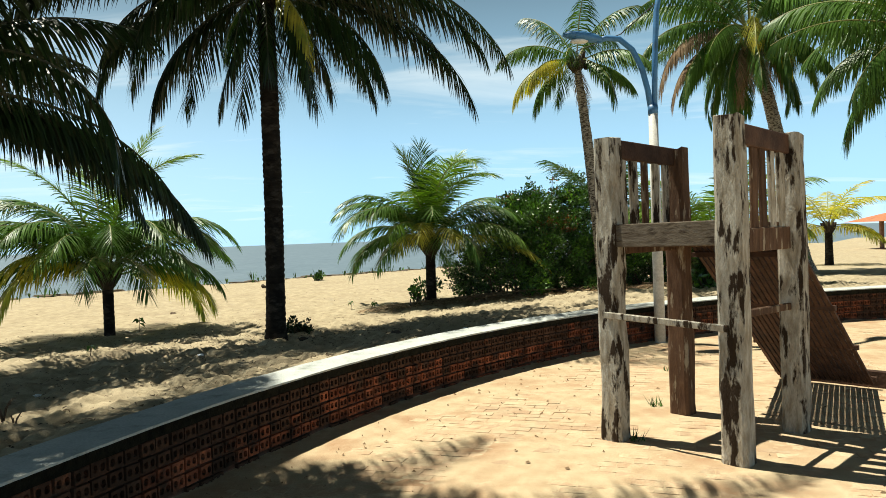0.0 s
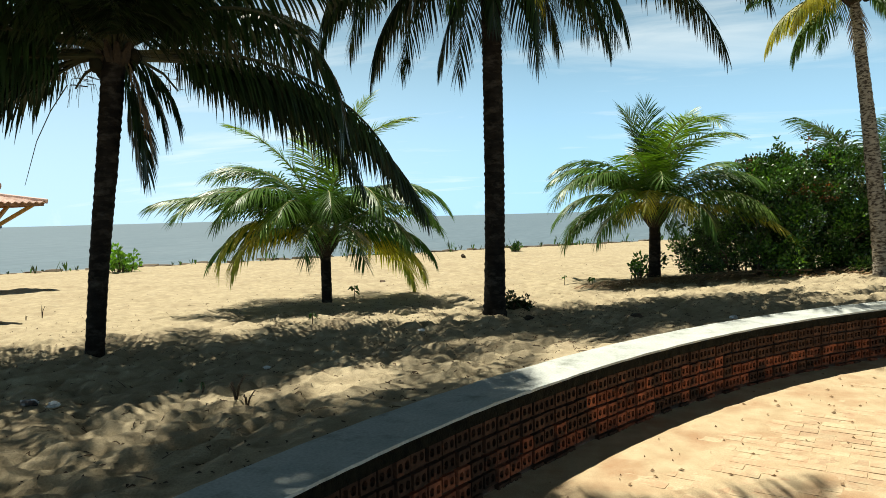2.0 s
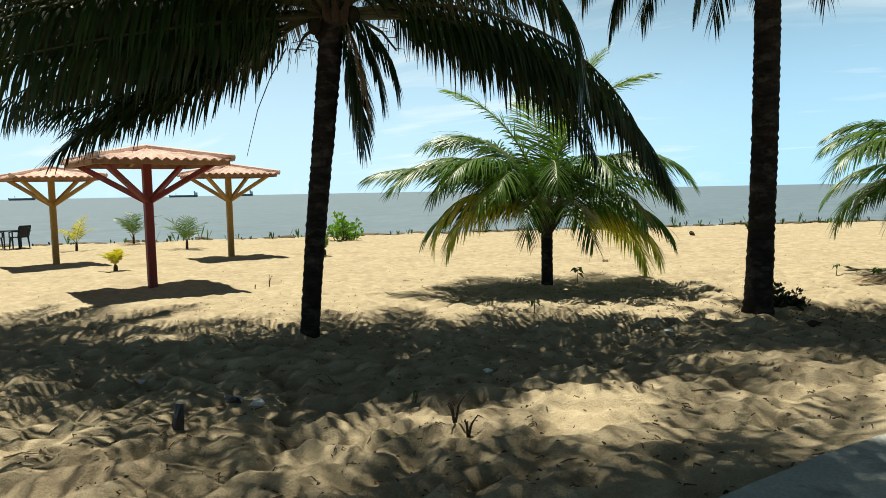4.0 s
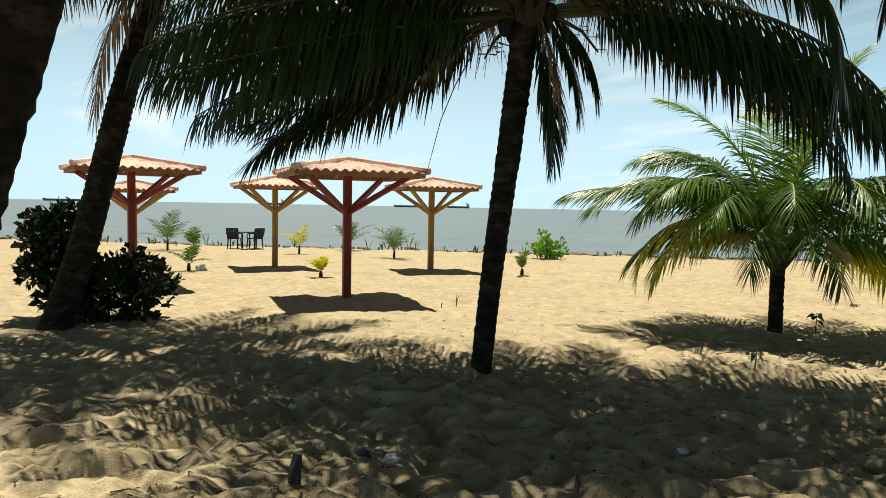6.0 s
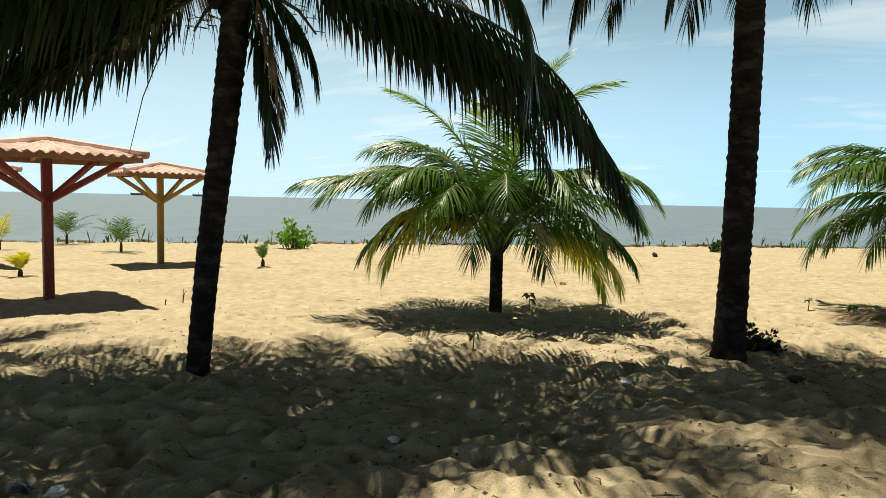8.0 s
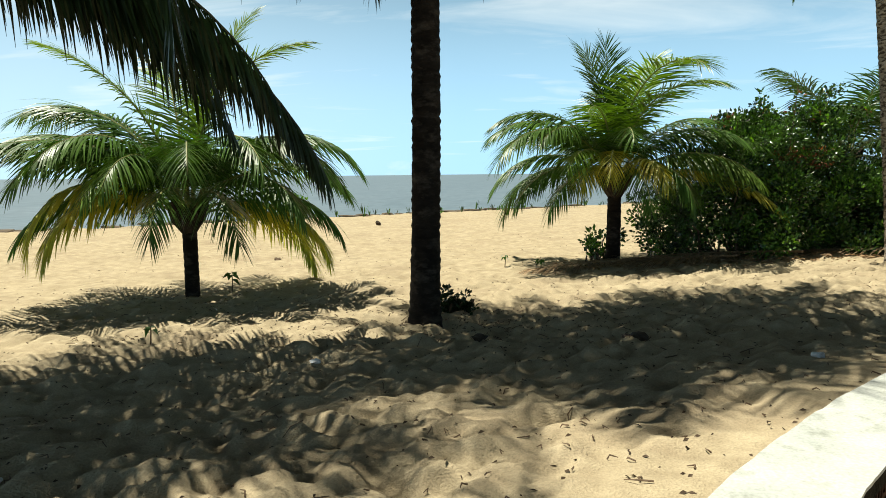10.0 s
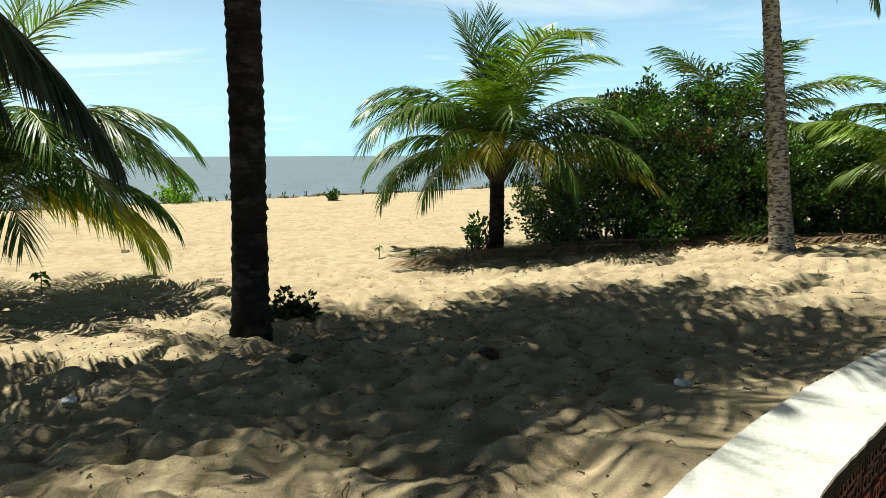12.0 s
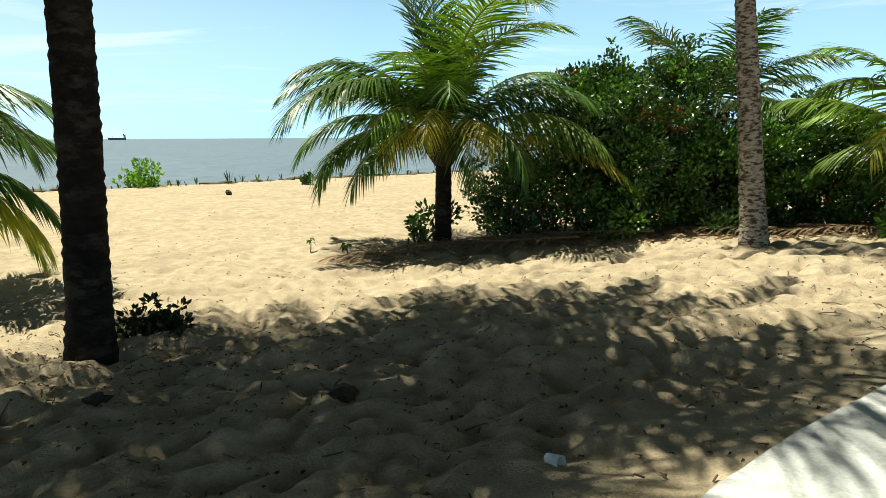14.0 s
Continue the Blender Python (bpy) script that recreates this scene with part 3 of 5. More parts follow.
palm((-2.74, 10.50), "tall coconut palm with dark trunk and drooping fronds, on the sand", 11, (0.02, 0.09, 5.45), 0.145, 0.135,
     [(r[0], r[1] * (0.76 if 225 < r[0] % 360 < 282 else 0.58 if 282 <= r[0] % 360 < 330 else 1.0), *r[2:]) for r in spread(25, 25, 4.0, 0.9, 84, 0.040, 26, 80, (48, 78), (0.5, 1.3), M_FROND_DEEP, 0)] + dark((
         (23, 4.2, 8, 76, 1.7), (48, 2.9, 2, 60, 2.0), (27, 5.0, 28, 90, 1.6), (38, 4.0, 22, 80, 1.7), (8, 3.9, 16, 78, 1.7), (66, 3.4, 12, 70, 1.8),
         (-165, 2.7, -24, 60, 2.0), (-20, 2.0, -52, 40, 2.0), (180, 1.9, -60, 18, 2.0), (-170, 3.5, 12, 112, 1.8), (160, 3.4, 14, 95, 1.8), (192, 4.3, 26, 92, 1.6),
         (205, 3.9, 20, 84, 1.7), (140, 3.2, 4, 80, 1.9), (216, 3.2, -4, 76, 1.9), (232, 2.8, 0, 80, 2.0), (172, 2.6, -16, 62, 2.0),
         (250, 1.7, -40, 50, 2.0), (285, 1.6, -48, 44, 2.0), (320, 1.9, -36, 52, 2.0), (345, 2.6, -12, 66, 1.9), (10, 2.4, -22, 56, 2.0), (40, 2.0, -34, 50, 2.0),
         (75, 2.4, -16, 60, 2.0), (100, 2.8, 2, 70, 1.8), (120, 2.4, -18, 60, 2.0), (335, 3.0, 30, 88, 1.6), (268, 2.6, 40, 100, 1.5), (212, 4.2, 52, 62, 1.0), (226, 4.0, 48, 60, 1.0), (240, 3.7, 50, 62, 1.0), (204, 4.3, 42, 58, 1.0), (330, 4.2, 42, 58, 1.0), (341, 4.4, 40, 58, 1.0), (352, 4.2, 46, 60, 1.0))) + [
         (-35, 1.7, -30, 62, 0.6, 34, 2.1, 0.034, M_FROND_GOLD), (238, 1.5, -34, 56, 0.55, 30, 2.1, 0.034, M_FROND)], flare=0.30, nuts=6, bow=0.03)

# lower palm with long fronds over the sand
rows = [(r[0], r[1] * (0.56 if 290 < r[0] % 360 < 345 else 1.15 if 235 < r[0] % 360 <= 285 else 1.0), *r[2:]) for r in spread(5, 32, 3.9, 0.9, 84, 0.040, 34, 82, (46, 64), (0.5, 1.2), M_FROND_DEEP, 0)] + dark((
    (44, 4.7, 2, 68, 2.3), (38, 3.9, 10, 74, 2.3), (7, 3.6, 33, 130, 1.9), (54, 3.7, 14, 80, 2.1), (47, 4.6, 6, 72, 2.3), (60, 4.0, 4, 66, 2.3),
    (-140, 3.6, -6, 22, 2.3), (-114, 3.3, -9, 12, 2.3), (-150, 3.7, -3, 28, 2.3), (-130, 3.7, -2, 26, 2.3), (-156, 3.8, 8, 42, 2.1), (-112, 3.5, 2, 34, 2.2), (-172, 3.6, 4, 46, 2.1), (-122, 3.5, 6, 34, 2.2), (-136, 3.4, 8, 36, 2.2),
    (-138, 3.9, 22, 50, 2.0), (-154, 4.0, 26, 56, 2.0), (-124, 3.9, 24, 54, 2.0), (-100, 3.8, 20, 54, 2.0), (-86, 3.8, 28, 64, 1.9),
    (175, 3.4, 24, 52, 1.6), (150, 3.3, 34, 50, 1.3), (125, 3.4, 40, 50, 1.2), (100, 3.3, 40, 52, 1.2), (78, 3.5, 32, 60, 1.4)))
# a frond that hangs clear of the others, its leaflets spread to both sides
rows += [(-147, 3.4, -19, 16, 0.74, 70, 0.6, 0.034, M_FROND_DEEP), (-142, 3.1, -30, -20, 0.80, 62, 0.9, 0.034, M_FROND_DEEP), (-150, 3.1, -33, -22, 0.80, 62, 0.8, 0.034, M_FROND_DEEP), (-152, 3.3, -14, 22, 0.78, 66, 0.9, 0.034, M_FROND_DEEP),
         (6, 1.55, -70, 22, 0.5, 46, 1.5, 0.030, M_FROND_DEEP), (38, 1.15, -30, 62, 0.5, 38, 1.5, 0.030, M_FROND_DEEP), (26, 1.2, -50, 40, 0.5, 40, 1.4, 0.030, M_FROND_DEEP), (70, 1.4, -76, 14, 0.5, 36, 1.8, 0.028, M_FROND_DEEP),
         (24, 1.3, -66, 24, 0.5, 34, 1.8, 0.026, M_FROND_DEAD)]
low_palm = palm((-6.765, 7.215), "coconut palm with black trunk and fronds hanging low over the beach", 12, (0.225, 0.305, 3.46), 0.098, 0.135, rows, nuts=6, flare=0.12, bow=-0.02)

def flower_stalk(parent, seed, at, az, reach, drop):
    """A bare dead flower stalk that ends in thin hanging strands."""
    rng = random.Random(seed)
    c, w = math.cos(radians(az)), math.sin(radians(az))
    pt = lambda f, z: Vector(at) + Vector((c * reach * f, w * reach * f, z))
    stalk = part("flower_stalk", Soup().tube([pt(0, 0), pt(0.4, -0.10 * drop), pt(0.75, -0.45 * drop), pt(1, -drop)], [0.026, 0.022, 0.016, 0.010], 7), M_RACHIS_DARK, parent, "bare dark dead flower stalk", True)
    for k in range(15):
        a = pt(0.55 + 0.45 * rng.random(), -drop * rng.uniform(0.3, 1.0))
        q, l = rng.uniform(0, 6.28), rng.uniform(0.18, 0.42)
        b = a + Vector((math.cos(q) * l * 0.45, math.sin(q) * l * 0.45, rng.uniform(-0.1, 0.1) * l))
        part("strand", Soup().tube([a, b, b + Vector((math.cos(q) * l * 0.15, math.sin(q) * l * 0.15, -l * 0.7))], [0.005, 0.004, 0.002], 4), M_TWIG, stalk)

flower_stalk(low_palm, 3, (0.26, 0.34, 3.40), 38, 0.62, 0.36)
flower_stalk(low_palm, 4, (0.22, 0.30, 3.36), 190, 0.5, 0.30)
part("hanging_midrib", Soup().tube([(-0.015, -0.17, 3.02), (-0.26, -0.18, 2.74), (-0.46, -0.19, 2.42), (-0.665, -0.185, 1.93)], [0.007, 0.006, 0.005, 0.003], 5), M_RACHIS_DARK, low_palm, "thin bare leaf midrib hanging loose")

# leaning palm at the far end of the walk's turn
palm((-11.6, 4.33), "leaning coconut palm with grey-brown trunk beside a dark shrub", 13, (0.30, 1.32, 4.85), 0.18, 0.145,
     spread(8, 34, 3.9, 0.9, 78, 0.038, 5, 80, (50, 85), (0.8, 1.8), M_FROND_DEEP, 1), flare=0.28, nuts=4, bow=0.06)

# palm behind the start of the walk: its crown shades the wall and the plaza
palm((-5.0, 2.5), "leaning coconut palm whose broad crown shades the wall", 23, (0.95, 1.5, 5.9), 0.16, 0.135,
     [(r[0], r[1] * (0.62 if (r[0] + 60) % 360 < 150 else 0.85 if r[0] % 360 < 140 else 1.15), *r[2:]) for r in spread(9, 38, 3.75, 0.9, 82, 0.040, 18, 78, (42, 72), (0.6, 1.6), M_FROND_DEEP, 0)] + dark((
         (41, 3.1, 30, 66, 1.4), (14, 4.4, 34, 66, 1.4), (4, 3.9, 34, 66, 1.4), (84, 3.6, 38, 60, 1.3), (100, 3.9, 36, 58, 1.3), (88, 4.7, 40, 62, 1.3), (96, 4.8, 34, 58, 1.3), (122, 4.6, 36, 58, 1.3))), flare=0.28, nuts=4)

# young palms on the open sand
def green(rows, material, leaf=0.82, step=0.024, width=0.027):
    """Living fronds from rows of (azimuth, length, start angle, bend, hang)."""
    return [(az, ln, e0, bd, min(leaf, 0.24 * ln + 0.16), int(0.83 * ln / step), hang, width, material) for az, ln, e0, bd, hang in rows]

palm((-0.385, 15.68), "young coconut palm with green and yellowing fronds beside a hedge", 14, (0.02, 0, 1.42), 0.12, 0.11,
     green(((215, 2.15, 88, 34, 0.25), (130, 2.3, 88, 8, 0.2), (170, 2.2, 84, 24, 0.25), (190, 2.45, 67, 98, 0.5), (220, 2.75, 50, 104, 0.6), (200, 2.5, 58, 96, 0.6), (232, 2.4, 62, 110, 0.6),
            (162, 2.45, 26, 108, 0.8), (180, 2.3, 38, 100, 0.7), (0, 2.6, 43, 80, 0.7), (20, 2.4, 60, 84, 0.6), (95, 2.3, 70, 55, 0.5), (110, 2.4, 45, 75, 0.7), (150, 2.3, 52, 80, 0.7), (70, 2.3, 40, 75, 0.7),
            (-20, 2.3, 58, 96, 0.6), (-85, 2.0, 66, 110, 0.7), (205, 2.0, 24, 90, 1.0), (230, 1.9, 16, 80, 1.0), (-50, 1.9, 24, 100, 1.0), (-75, 1.8, 18, 90, 1.1)), M_FROND) +
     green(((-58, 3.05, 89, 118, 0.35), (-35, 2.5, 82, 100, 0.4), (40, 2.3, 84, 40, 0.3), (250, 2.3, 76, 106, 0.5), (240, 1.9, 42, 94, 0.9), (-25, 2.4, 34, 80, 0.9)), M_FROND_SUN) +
     green(((-9, 2.85, 13, 64, 0.7), (245, 1.7, 34, 92, 0.9), (262, 1.7, 44, 110, 0.9), (-66, 1.7, 40, 104, 0.9)), M_FROND_GOLD, 0.58), fibre=0.15, flare=0.10, bow=0.0)

palm((-6.14, 12.08), "young spreading coconut palm with dark forked trunk and yellowed lower fronds", 15, (0, 0, 1.08), 0.088, 0.095,
     green(((219, 2.95, 39, 54, 0.6), (228, 2.8, 52, 92, 0.6), (185, 2.9, 73, 96, 0.5), (172, 2.8, 66, 90, 0.6), (200, 2.7, 60, 92, 0.6), (22, 2.75, 69, 122, 0.6), (8, 2.5, 64, 130, 0.7), (-10, 2.6, 70, 130, 0.6), (-35, 2.4, 72, 132, 0.7),
            (-60, 2.3, 68, 126, 0.8), (-90, 2.2, 64, 120, 0.8), (-112, 2.4, 66, 116, 0.7), (240, 2.4, 56, 110, 0.8), (160, 2.6, 44, 56, 0.7), (130, 2.5, 58, 80, 0.7), (100, 2.5, 50, 85, 0.7),
            (75, 2.5, 62, 96, 0.7), (40, 2.5, 50, 100, 0.8), (25, 2.2, 32, 96, 1.0), (-45, 2.0, 36, 108, 1.0), (-75, 1.9, 40, 112, 1.0), (205, 2.2, 32, 92, 0.9), (-20, 2.2, 44, 104, 0.9)), M_FROND) +
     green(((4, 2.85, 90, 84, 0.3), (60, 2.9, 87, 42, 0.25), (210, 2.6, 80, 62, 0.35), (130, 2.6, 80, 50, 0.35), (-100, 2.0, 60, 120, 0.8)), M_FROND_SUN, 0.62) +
     green(((219, 2.4, 46, 140, 0.9), (232, 2.1, 34, 116, 1.0), (55, 2.45, 15, 98, 1.0), (36, 2.2, 16, 90, 1.0)), M_FROND_GOLD), fibre=0.12, flare=0.12)

# palm with pale scarred bark before the hedge
palm((3.28, 13.86), "slender coconut palm with pale scarred bark before the hedge", 16, (-0.40, 0.35, 4.85), 0.150, 0.068,
     spread(31, 11, 1.75, 0.55, 64, 0.028, -30, 84, (45, 85), (1.0, 2.4), M_FROND, 1) + [(170, 1.7, 0, 80, 0.55, 60, 2.2, 0.028, M_FROND_GOLD), (215, 1.6, 10, 85, 0.55, 60, 2.2, 0.028, M_FROND_GOLD)], flare=0.22, bark=M_BARK_PALE, nuts=3, bow=0.02)
palm((5.65, 14.35), "young coconut palm with yellow-green arching fronds behind the curved wall", 17, (0.05, 0, 1.0), 0.13, 0.12,
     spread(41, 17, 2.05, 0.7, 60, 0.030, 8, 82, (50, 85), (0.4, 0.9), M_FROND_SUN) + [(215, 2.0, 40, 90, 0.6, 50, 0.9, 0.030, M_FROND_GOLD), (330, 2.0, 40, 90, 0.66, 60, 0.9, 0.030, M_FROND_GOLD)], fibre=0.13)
palm((4.2, 18.0), "young coconut palm rising behind the leafy hedge", 18, (0, 0, 1.6), 0.14, 0.13,
     spread(42, 16, 2.1, 0.75, 74, 0.028, 10, 84, (45, 75), (0.4, 0.9), M_FROND), fibre=0.13)
palm((10.6, 20.0), "tall coconut palm with pale trunk and heavy crown", 19, (-1.35, 0.2, 7.2), 0.24, 0.14,
     spread(43, 34, 3.6, 0.9, 96, 0.042, -45, 80, (50, 90), (1.2, 2.8), M_FROND, 5) + [(190, 3.9, 8, 98, 0.8, 90, 2.0, 0.034, M_FROND_DEAD), (176, 3.4, -12, 76, 0.8, 80, 2.1, 0.034, M_FROND_DEAD), (204, 3.6, -4, 84, 0.8, 80, 2.1, 0.034, M_FROND), (250, 3.0, 10, 80, 0.8, 80, 2.0, 0.034, M_FROND_GOLD), (275, 2.9, -10, 70, 0.8, 80, 2.2, 0.034, M_FROND_GOLD)], flare=0.7, bark=M_BARK_PALE, nuts=6, bow=0.1)
palm((10.0, 13.6), "coconut palm with long arching fronds beside the plaza wall", 20, (0.1, 0.0, 4.9), 0.17, 0.13,
     spread(44, 30, 3.4, 0.85, 90, 0.036, -20, 80, (50, 90), (1.2, 2.6), M_FROND, 2), nuts=4)
palm((14.9, 26.4), "small yellow-green coconut palm on the sand", 22, (0, 0, 1.5), 0.14, 0.13,
     spread(45, 14, 2.6, 0.66, 44, 0.044, 0, 82, (50, 90), (0.4, 1.0), M_FROND_GOLD), fibre=0.13)

# ---- hedge and shrubs ----
def leaf_cloud(rng, spots, count, size, squash=0.8):
    """Leaves scattered in the shells of many small clumps; each leaf a folded blade of four faces."""
    s = Soup()
    total = sum(r ** 2 for _, r in spots)
    for c, r in spots:
        for _ in range(int(count * r * r / total)):
            d = Vector((rng.gauss(0, 1), rng.gauss(0, 1), rng.gauss(0, 1))).normalized()
            p = Vector(c) + Vector((d.x, d.y, d.z * squash)) * r * (rng.random() ** 0.4)
            ax = (d + Vector((rng.uniform(-0.7, 0.7), rng.uniform(-0.7, 0.7), rng.uniform(-0.1, 0.9)))).normalized()
            sd = ax.cross(Vector((rng.uniform(-1, 1), rng.uniform(-1, 1), rng.uniform(-0.4, 1)))).normalized()
            nm = ax.cross(sd)
            l, w = size * rng.uniform(0.7, 1.3), size * rng.uniform(0.26, 0.38)
            s.add([p, p + ax * l * 0.5 + sd * w - nm * w * 0.3, p + ax * l, p + ax * l * 0.5 - sd * w - nm * w * 0.3, p + ax * l * 0.5],
                  [(0, 4, 1), (1, 4, 2), (2, 4, 3), (3, 4, 0)])
    return s


def shrub(name, place, label, category, seed, clumps, leaves, size, stems=9, light=0, red=0, group="", green=None):
    """clumps: rows of (x, y, z, reach, number) in which smaller clumps are strewn."""
    rng = random.Random(seed)
    e = thing(name, (place[0], place[1], sand_height(*place, False)), label, category, group)
    spots = []
    for x, y, z, r, n in clumps:
        for _ in range(n):
            d = Vector((rng.gauss(0, 1), rng.gauss(0, 1), rng.gauss(0, 1))).normalized() * r * rng.random() ** 0.45
            q = Vector((x, y, z)) + Vector((d.x, d.y, d.z * 0.9))
            q.z = max(q.z, size * 0.6)
            spots.append((q, r * rng.uniform(0.18, 0.34)))
    limbs = Soup()
    for q, r in rng.sample(spots, min(stems * 4, len(spots))):
        f = Vector((q.x * 0.55 + rng.uniform(-0.15, 0.15), q.y * 0.55, 0))
        limbs.tube([f - Vector((0, 0, 0.05)), f.lerp(q, 0.5) + Vector((rng.uniform(-0.1, 0.1), rng.uniform(-0.1, 0.1), 0.08)), q], [0.022, 0.014, 0.005], 5)
    part("branchwork", limbs, M_TWIG, e)
    part("foliage", leaf_cloud(rng, spots, leaves, size), green or M_LEAF, e)
    tops = [s for s in spots if s[0].z > 0.55 * max(p[0].z for p in spots)]
    if light:
        part("young_growth", leaf_cloud(rng, rng.sample(spots, max(3, len(spots) // 6)), light, size), M_LEAF_LIGHT, e, "light green young shoots")["kind"] = "stuff"
    if red:
        part("red_growth", leaf_cloud(rng, rng.sample(tops, max(2, len(tops) // 10)), red, size), M_LEAF_RED, e, "reddish dying leaves")["kind"] = "stuff"
    return e

shrub("hedge_shrub", (1.7, 16.0), "dense dark green leafy shrub growing wild on the sand", "shrub", 3,
      [(x, y, z * 0.93, r, n) for x, y, z, r, n in ((-0.9, -0.2, 0.45, 0.7, 30), (0.3, -0.4, 0.4, 0.8, 36), (1.5, -0.3, 0.4, 0.8, 36), (-0.9, 0.1, 0.9, 0.9, 40), (0.1, 0, 1.3, 1.15, 70), (0.8, 0.3, 1.9, 0.95, 60), (1.3, 0.2, 2.45, 0.55, 26), (0.0, 0.2, 2.2, 0.6, 22), (1.9, 0.1, 0.9, 1.0, 50), (1.5, 0.1, 2.95, 0.22, 9), (0.95, 0.0, 2.9, 0.18, 7), (0.35, 0.1, 2.75, 0.2, 8), (-0.3, 0.1, 2.4, 0.2, 7), (2.0, 0.1, 2.5, 0.25, 9), (-1.0, 0.1, 1.75, 0.2, 7))],
      56000, 0.066, 14, 4200, 900)
shrub("hedge_shrub", (4.9, 16.3), "dense dark green leafy shrub behind the pale palm", "shrub", 4,
      [(-0.7, -0.4, 0.4, 0.8, 36), (0.7, -0.3, 0.4, 0.8, 36), (-0.9, 0, 0.8, 1.0, 50), (0.2, 0.1, 1.0, 1.0, 55), (1.0, 0.2, 0.8, 0.85, 35), (0.4, 0.3, 1.55, 0.55, 20)], 38000, 0.066, 10, 2200, 0)
shrub("sapling_shrub", (-0.72, 15.3), "small bright green sapling beside the young palm", "shrub", 6, [(0, 0, 0.2, 0.26, 9), (0.28, 0.75, 0.32, 0.40, 16)], 330, 0.085, 4, 130, 0)
shrub("sapling_shrub", (5.4, 14.2), "low shrub with broad dark leaves on pale sand", "shrub", 7, [(0, 0, 0.3, 0.5, 22), (0.9, 0.2, 0.25, 0.45, 16)], 900, 0.13, 6, 60, 0)
shrub("dark_shrub", (-12.1, 5.0), "dark broad-leaved shrub at the leaning palm's foot", "shrub", 9, [(-0.2, -0.3, 0.5, 0.62, 44), (-0.5, -0.5, 1.1, 0.5, 30), (0.25, 0.35, 0.42, 0.55, 30)], 4200, 0.13, 8, 0, 0, green=M_FROND_DEEP)
shrub("trunk_weed", (-2.58, 11.1), "low dark weed growing at the tall palm's foot", "weed", 10, [(0, 0, 0.03, 0.22, 16), (0.16, 0.05, 0.03, 0.20, 14)], 700, 0.062, 2, 0, 0, green=M_FROND_DEEP)

# ---- play tower ----
A, B, C, D = Vector((1.19, 4.76, 0)), Vector((1.82, 4.13, 0)), Vector((1.90, 5.38, 0)), Vector((2.53, 4.78, 0))
AB, AC = (B - A).normalized(), (C - A).normalized()
YAW = math.degrees(math.atan2(AB.y, AB.x))
tower = thing("play_tower", tuple((A + B + C + D) / 4), "weathered wooden play tower with peeling white paint and a slatted slide", "playground tower")
TI = Matrix.Translation(-(A + B + C + D) / 4)

def rough_post(p, h, side, rng):
    """A square post with worn, slightly twisted edges and a split top."""
    s = Soup()
    n = 12
    ring = [(1, -0.72), (1, 0.72), (0.72, 1), (-0.72, 1), (-1, 0.72), (-1, -0.72), (-0.72, -1), (0.72, -1)]
    for i in range(n + 1):
        z = -0.1 + (h + 0.1) * i / n
        w = side / 2 * (1 + rng.uniform(-0.045, 0.045)) * (1.0 + 0.05 * math.exp(-max(z, 0) / 0.15))
        m = pose(p.x + rng.uniform(-0.005, 0.005), p.y + rng.uniform(-0.005, 0.005), z, 0, 0, YAW)
        s.v += [tuple(m @ Vector((x * w * (1 + rng.uniform(-0.03, 0.03)), y * w * (1 + rng.uniform(-0.03, 0.03)), rng.uniform(-0.012, 0.012) if i == n else 0))) for x, y in ring]
    s.f = [(i * 8 + k, i * 8 + (k + 1) % 8, (i + 1) * 8 + (k + 1) % 8, (i + 1) * 8 + k) for i in range(n) for k in range(8)] + [tuple(n * 8 + k for k in range(8))]
    s.v = [tuple(TI @ Vector(q)) for q in s.v]
    return s

rng = random.Random(77)
for p, h in ((A, 2.20), (B, 2.235), (C, 2.18), (D, 2.19)):
    part("post", rough_post(p, h, 0.165, rng), M_WOODBROWN if p is C else M_WOODROT, tower)

def board(name, a, b, w, t, material, label="", roll=0.0, parent=None):
    m, l = between(a, b)
    d = (Vector(b) - Vector(a)).normalized()
    up = Vector((0, 0, 1)) if abs(d.z) < 0.9 else AC
    x = d.cross(up).normalized(); y = x.cross(d)
    m = Matrix.Translation((Vector(a) + Vector(b)) / 2) @ Matrix((x, y, d)).transposed().to_4x4()
    return part(name, Soup().box(TI @ m, t, w, l, 0.006), material, parent or tower, label)

Z = lambda p, z: Vector((p.x, p.y, z * 1.025))
out = -AC * 0.10
board("platform_beam", Z(A, 1.455) + AB * 0.075 - AC * 0.03, Z(B, 1.455) - AB * 0.075 - AC * 0.03, 0.165, 0.06, M_WOODGREY, "grey weathered front beam")
board("platform_beam", Z(C, 1.42) - AC * 0.02, Z(D, 1.42) - AC * 0.02, 0.15, 0.05, M_WOODBROWN)
for p, q in ((A, C), (B, D)):
    side = AB * (0.0 if p is A else 0.0)
    board("platform_beam", Z(p, 1.40) + AC * 0.06 + side, Z(q, 1.40) - AC * 0.06 + side, 0.16, 0.05, M_WOODBROWN)
    board("top_rail", Z(p, 2.08) + AC * 0.06 + side, Z(q, 2.06) - AC * 0.06 + side, 0.14, 0.055, M_WOODDARK)
    for k in range(5):
        f = 0.19 + 0.155 * k
        base = p.lerp(q, f) + side
        board("slat", Z(base, 1.46), Z(base + AC * rng.uniform(-0.015, 0.015), 2.03), 0.092 + rng.uniform(-0.015, 0.02), 0.024, M_WOODROT if rng.random() < 0.75 else M_WOODBROWN)
    board("lower_brace", Z(p, 0.93) + AC * 0.06, Z(q, 0.91) - AC * 0.06, 0.05, 0.03, M_WOODBROWN) if p is B else None
board("rung", Z(A, 0.90) + out, Z(B, 0.86) + out, 0.045, 0.03, M_WOODROT, "thin crooked climbing rung")
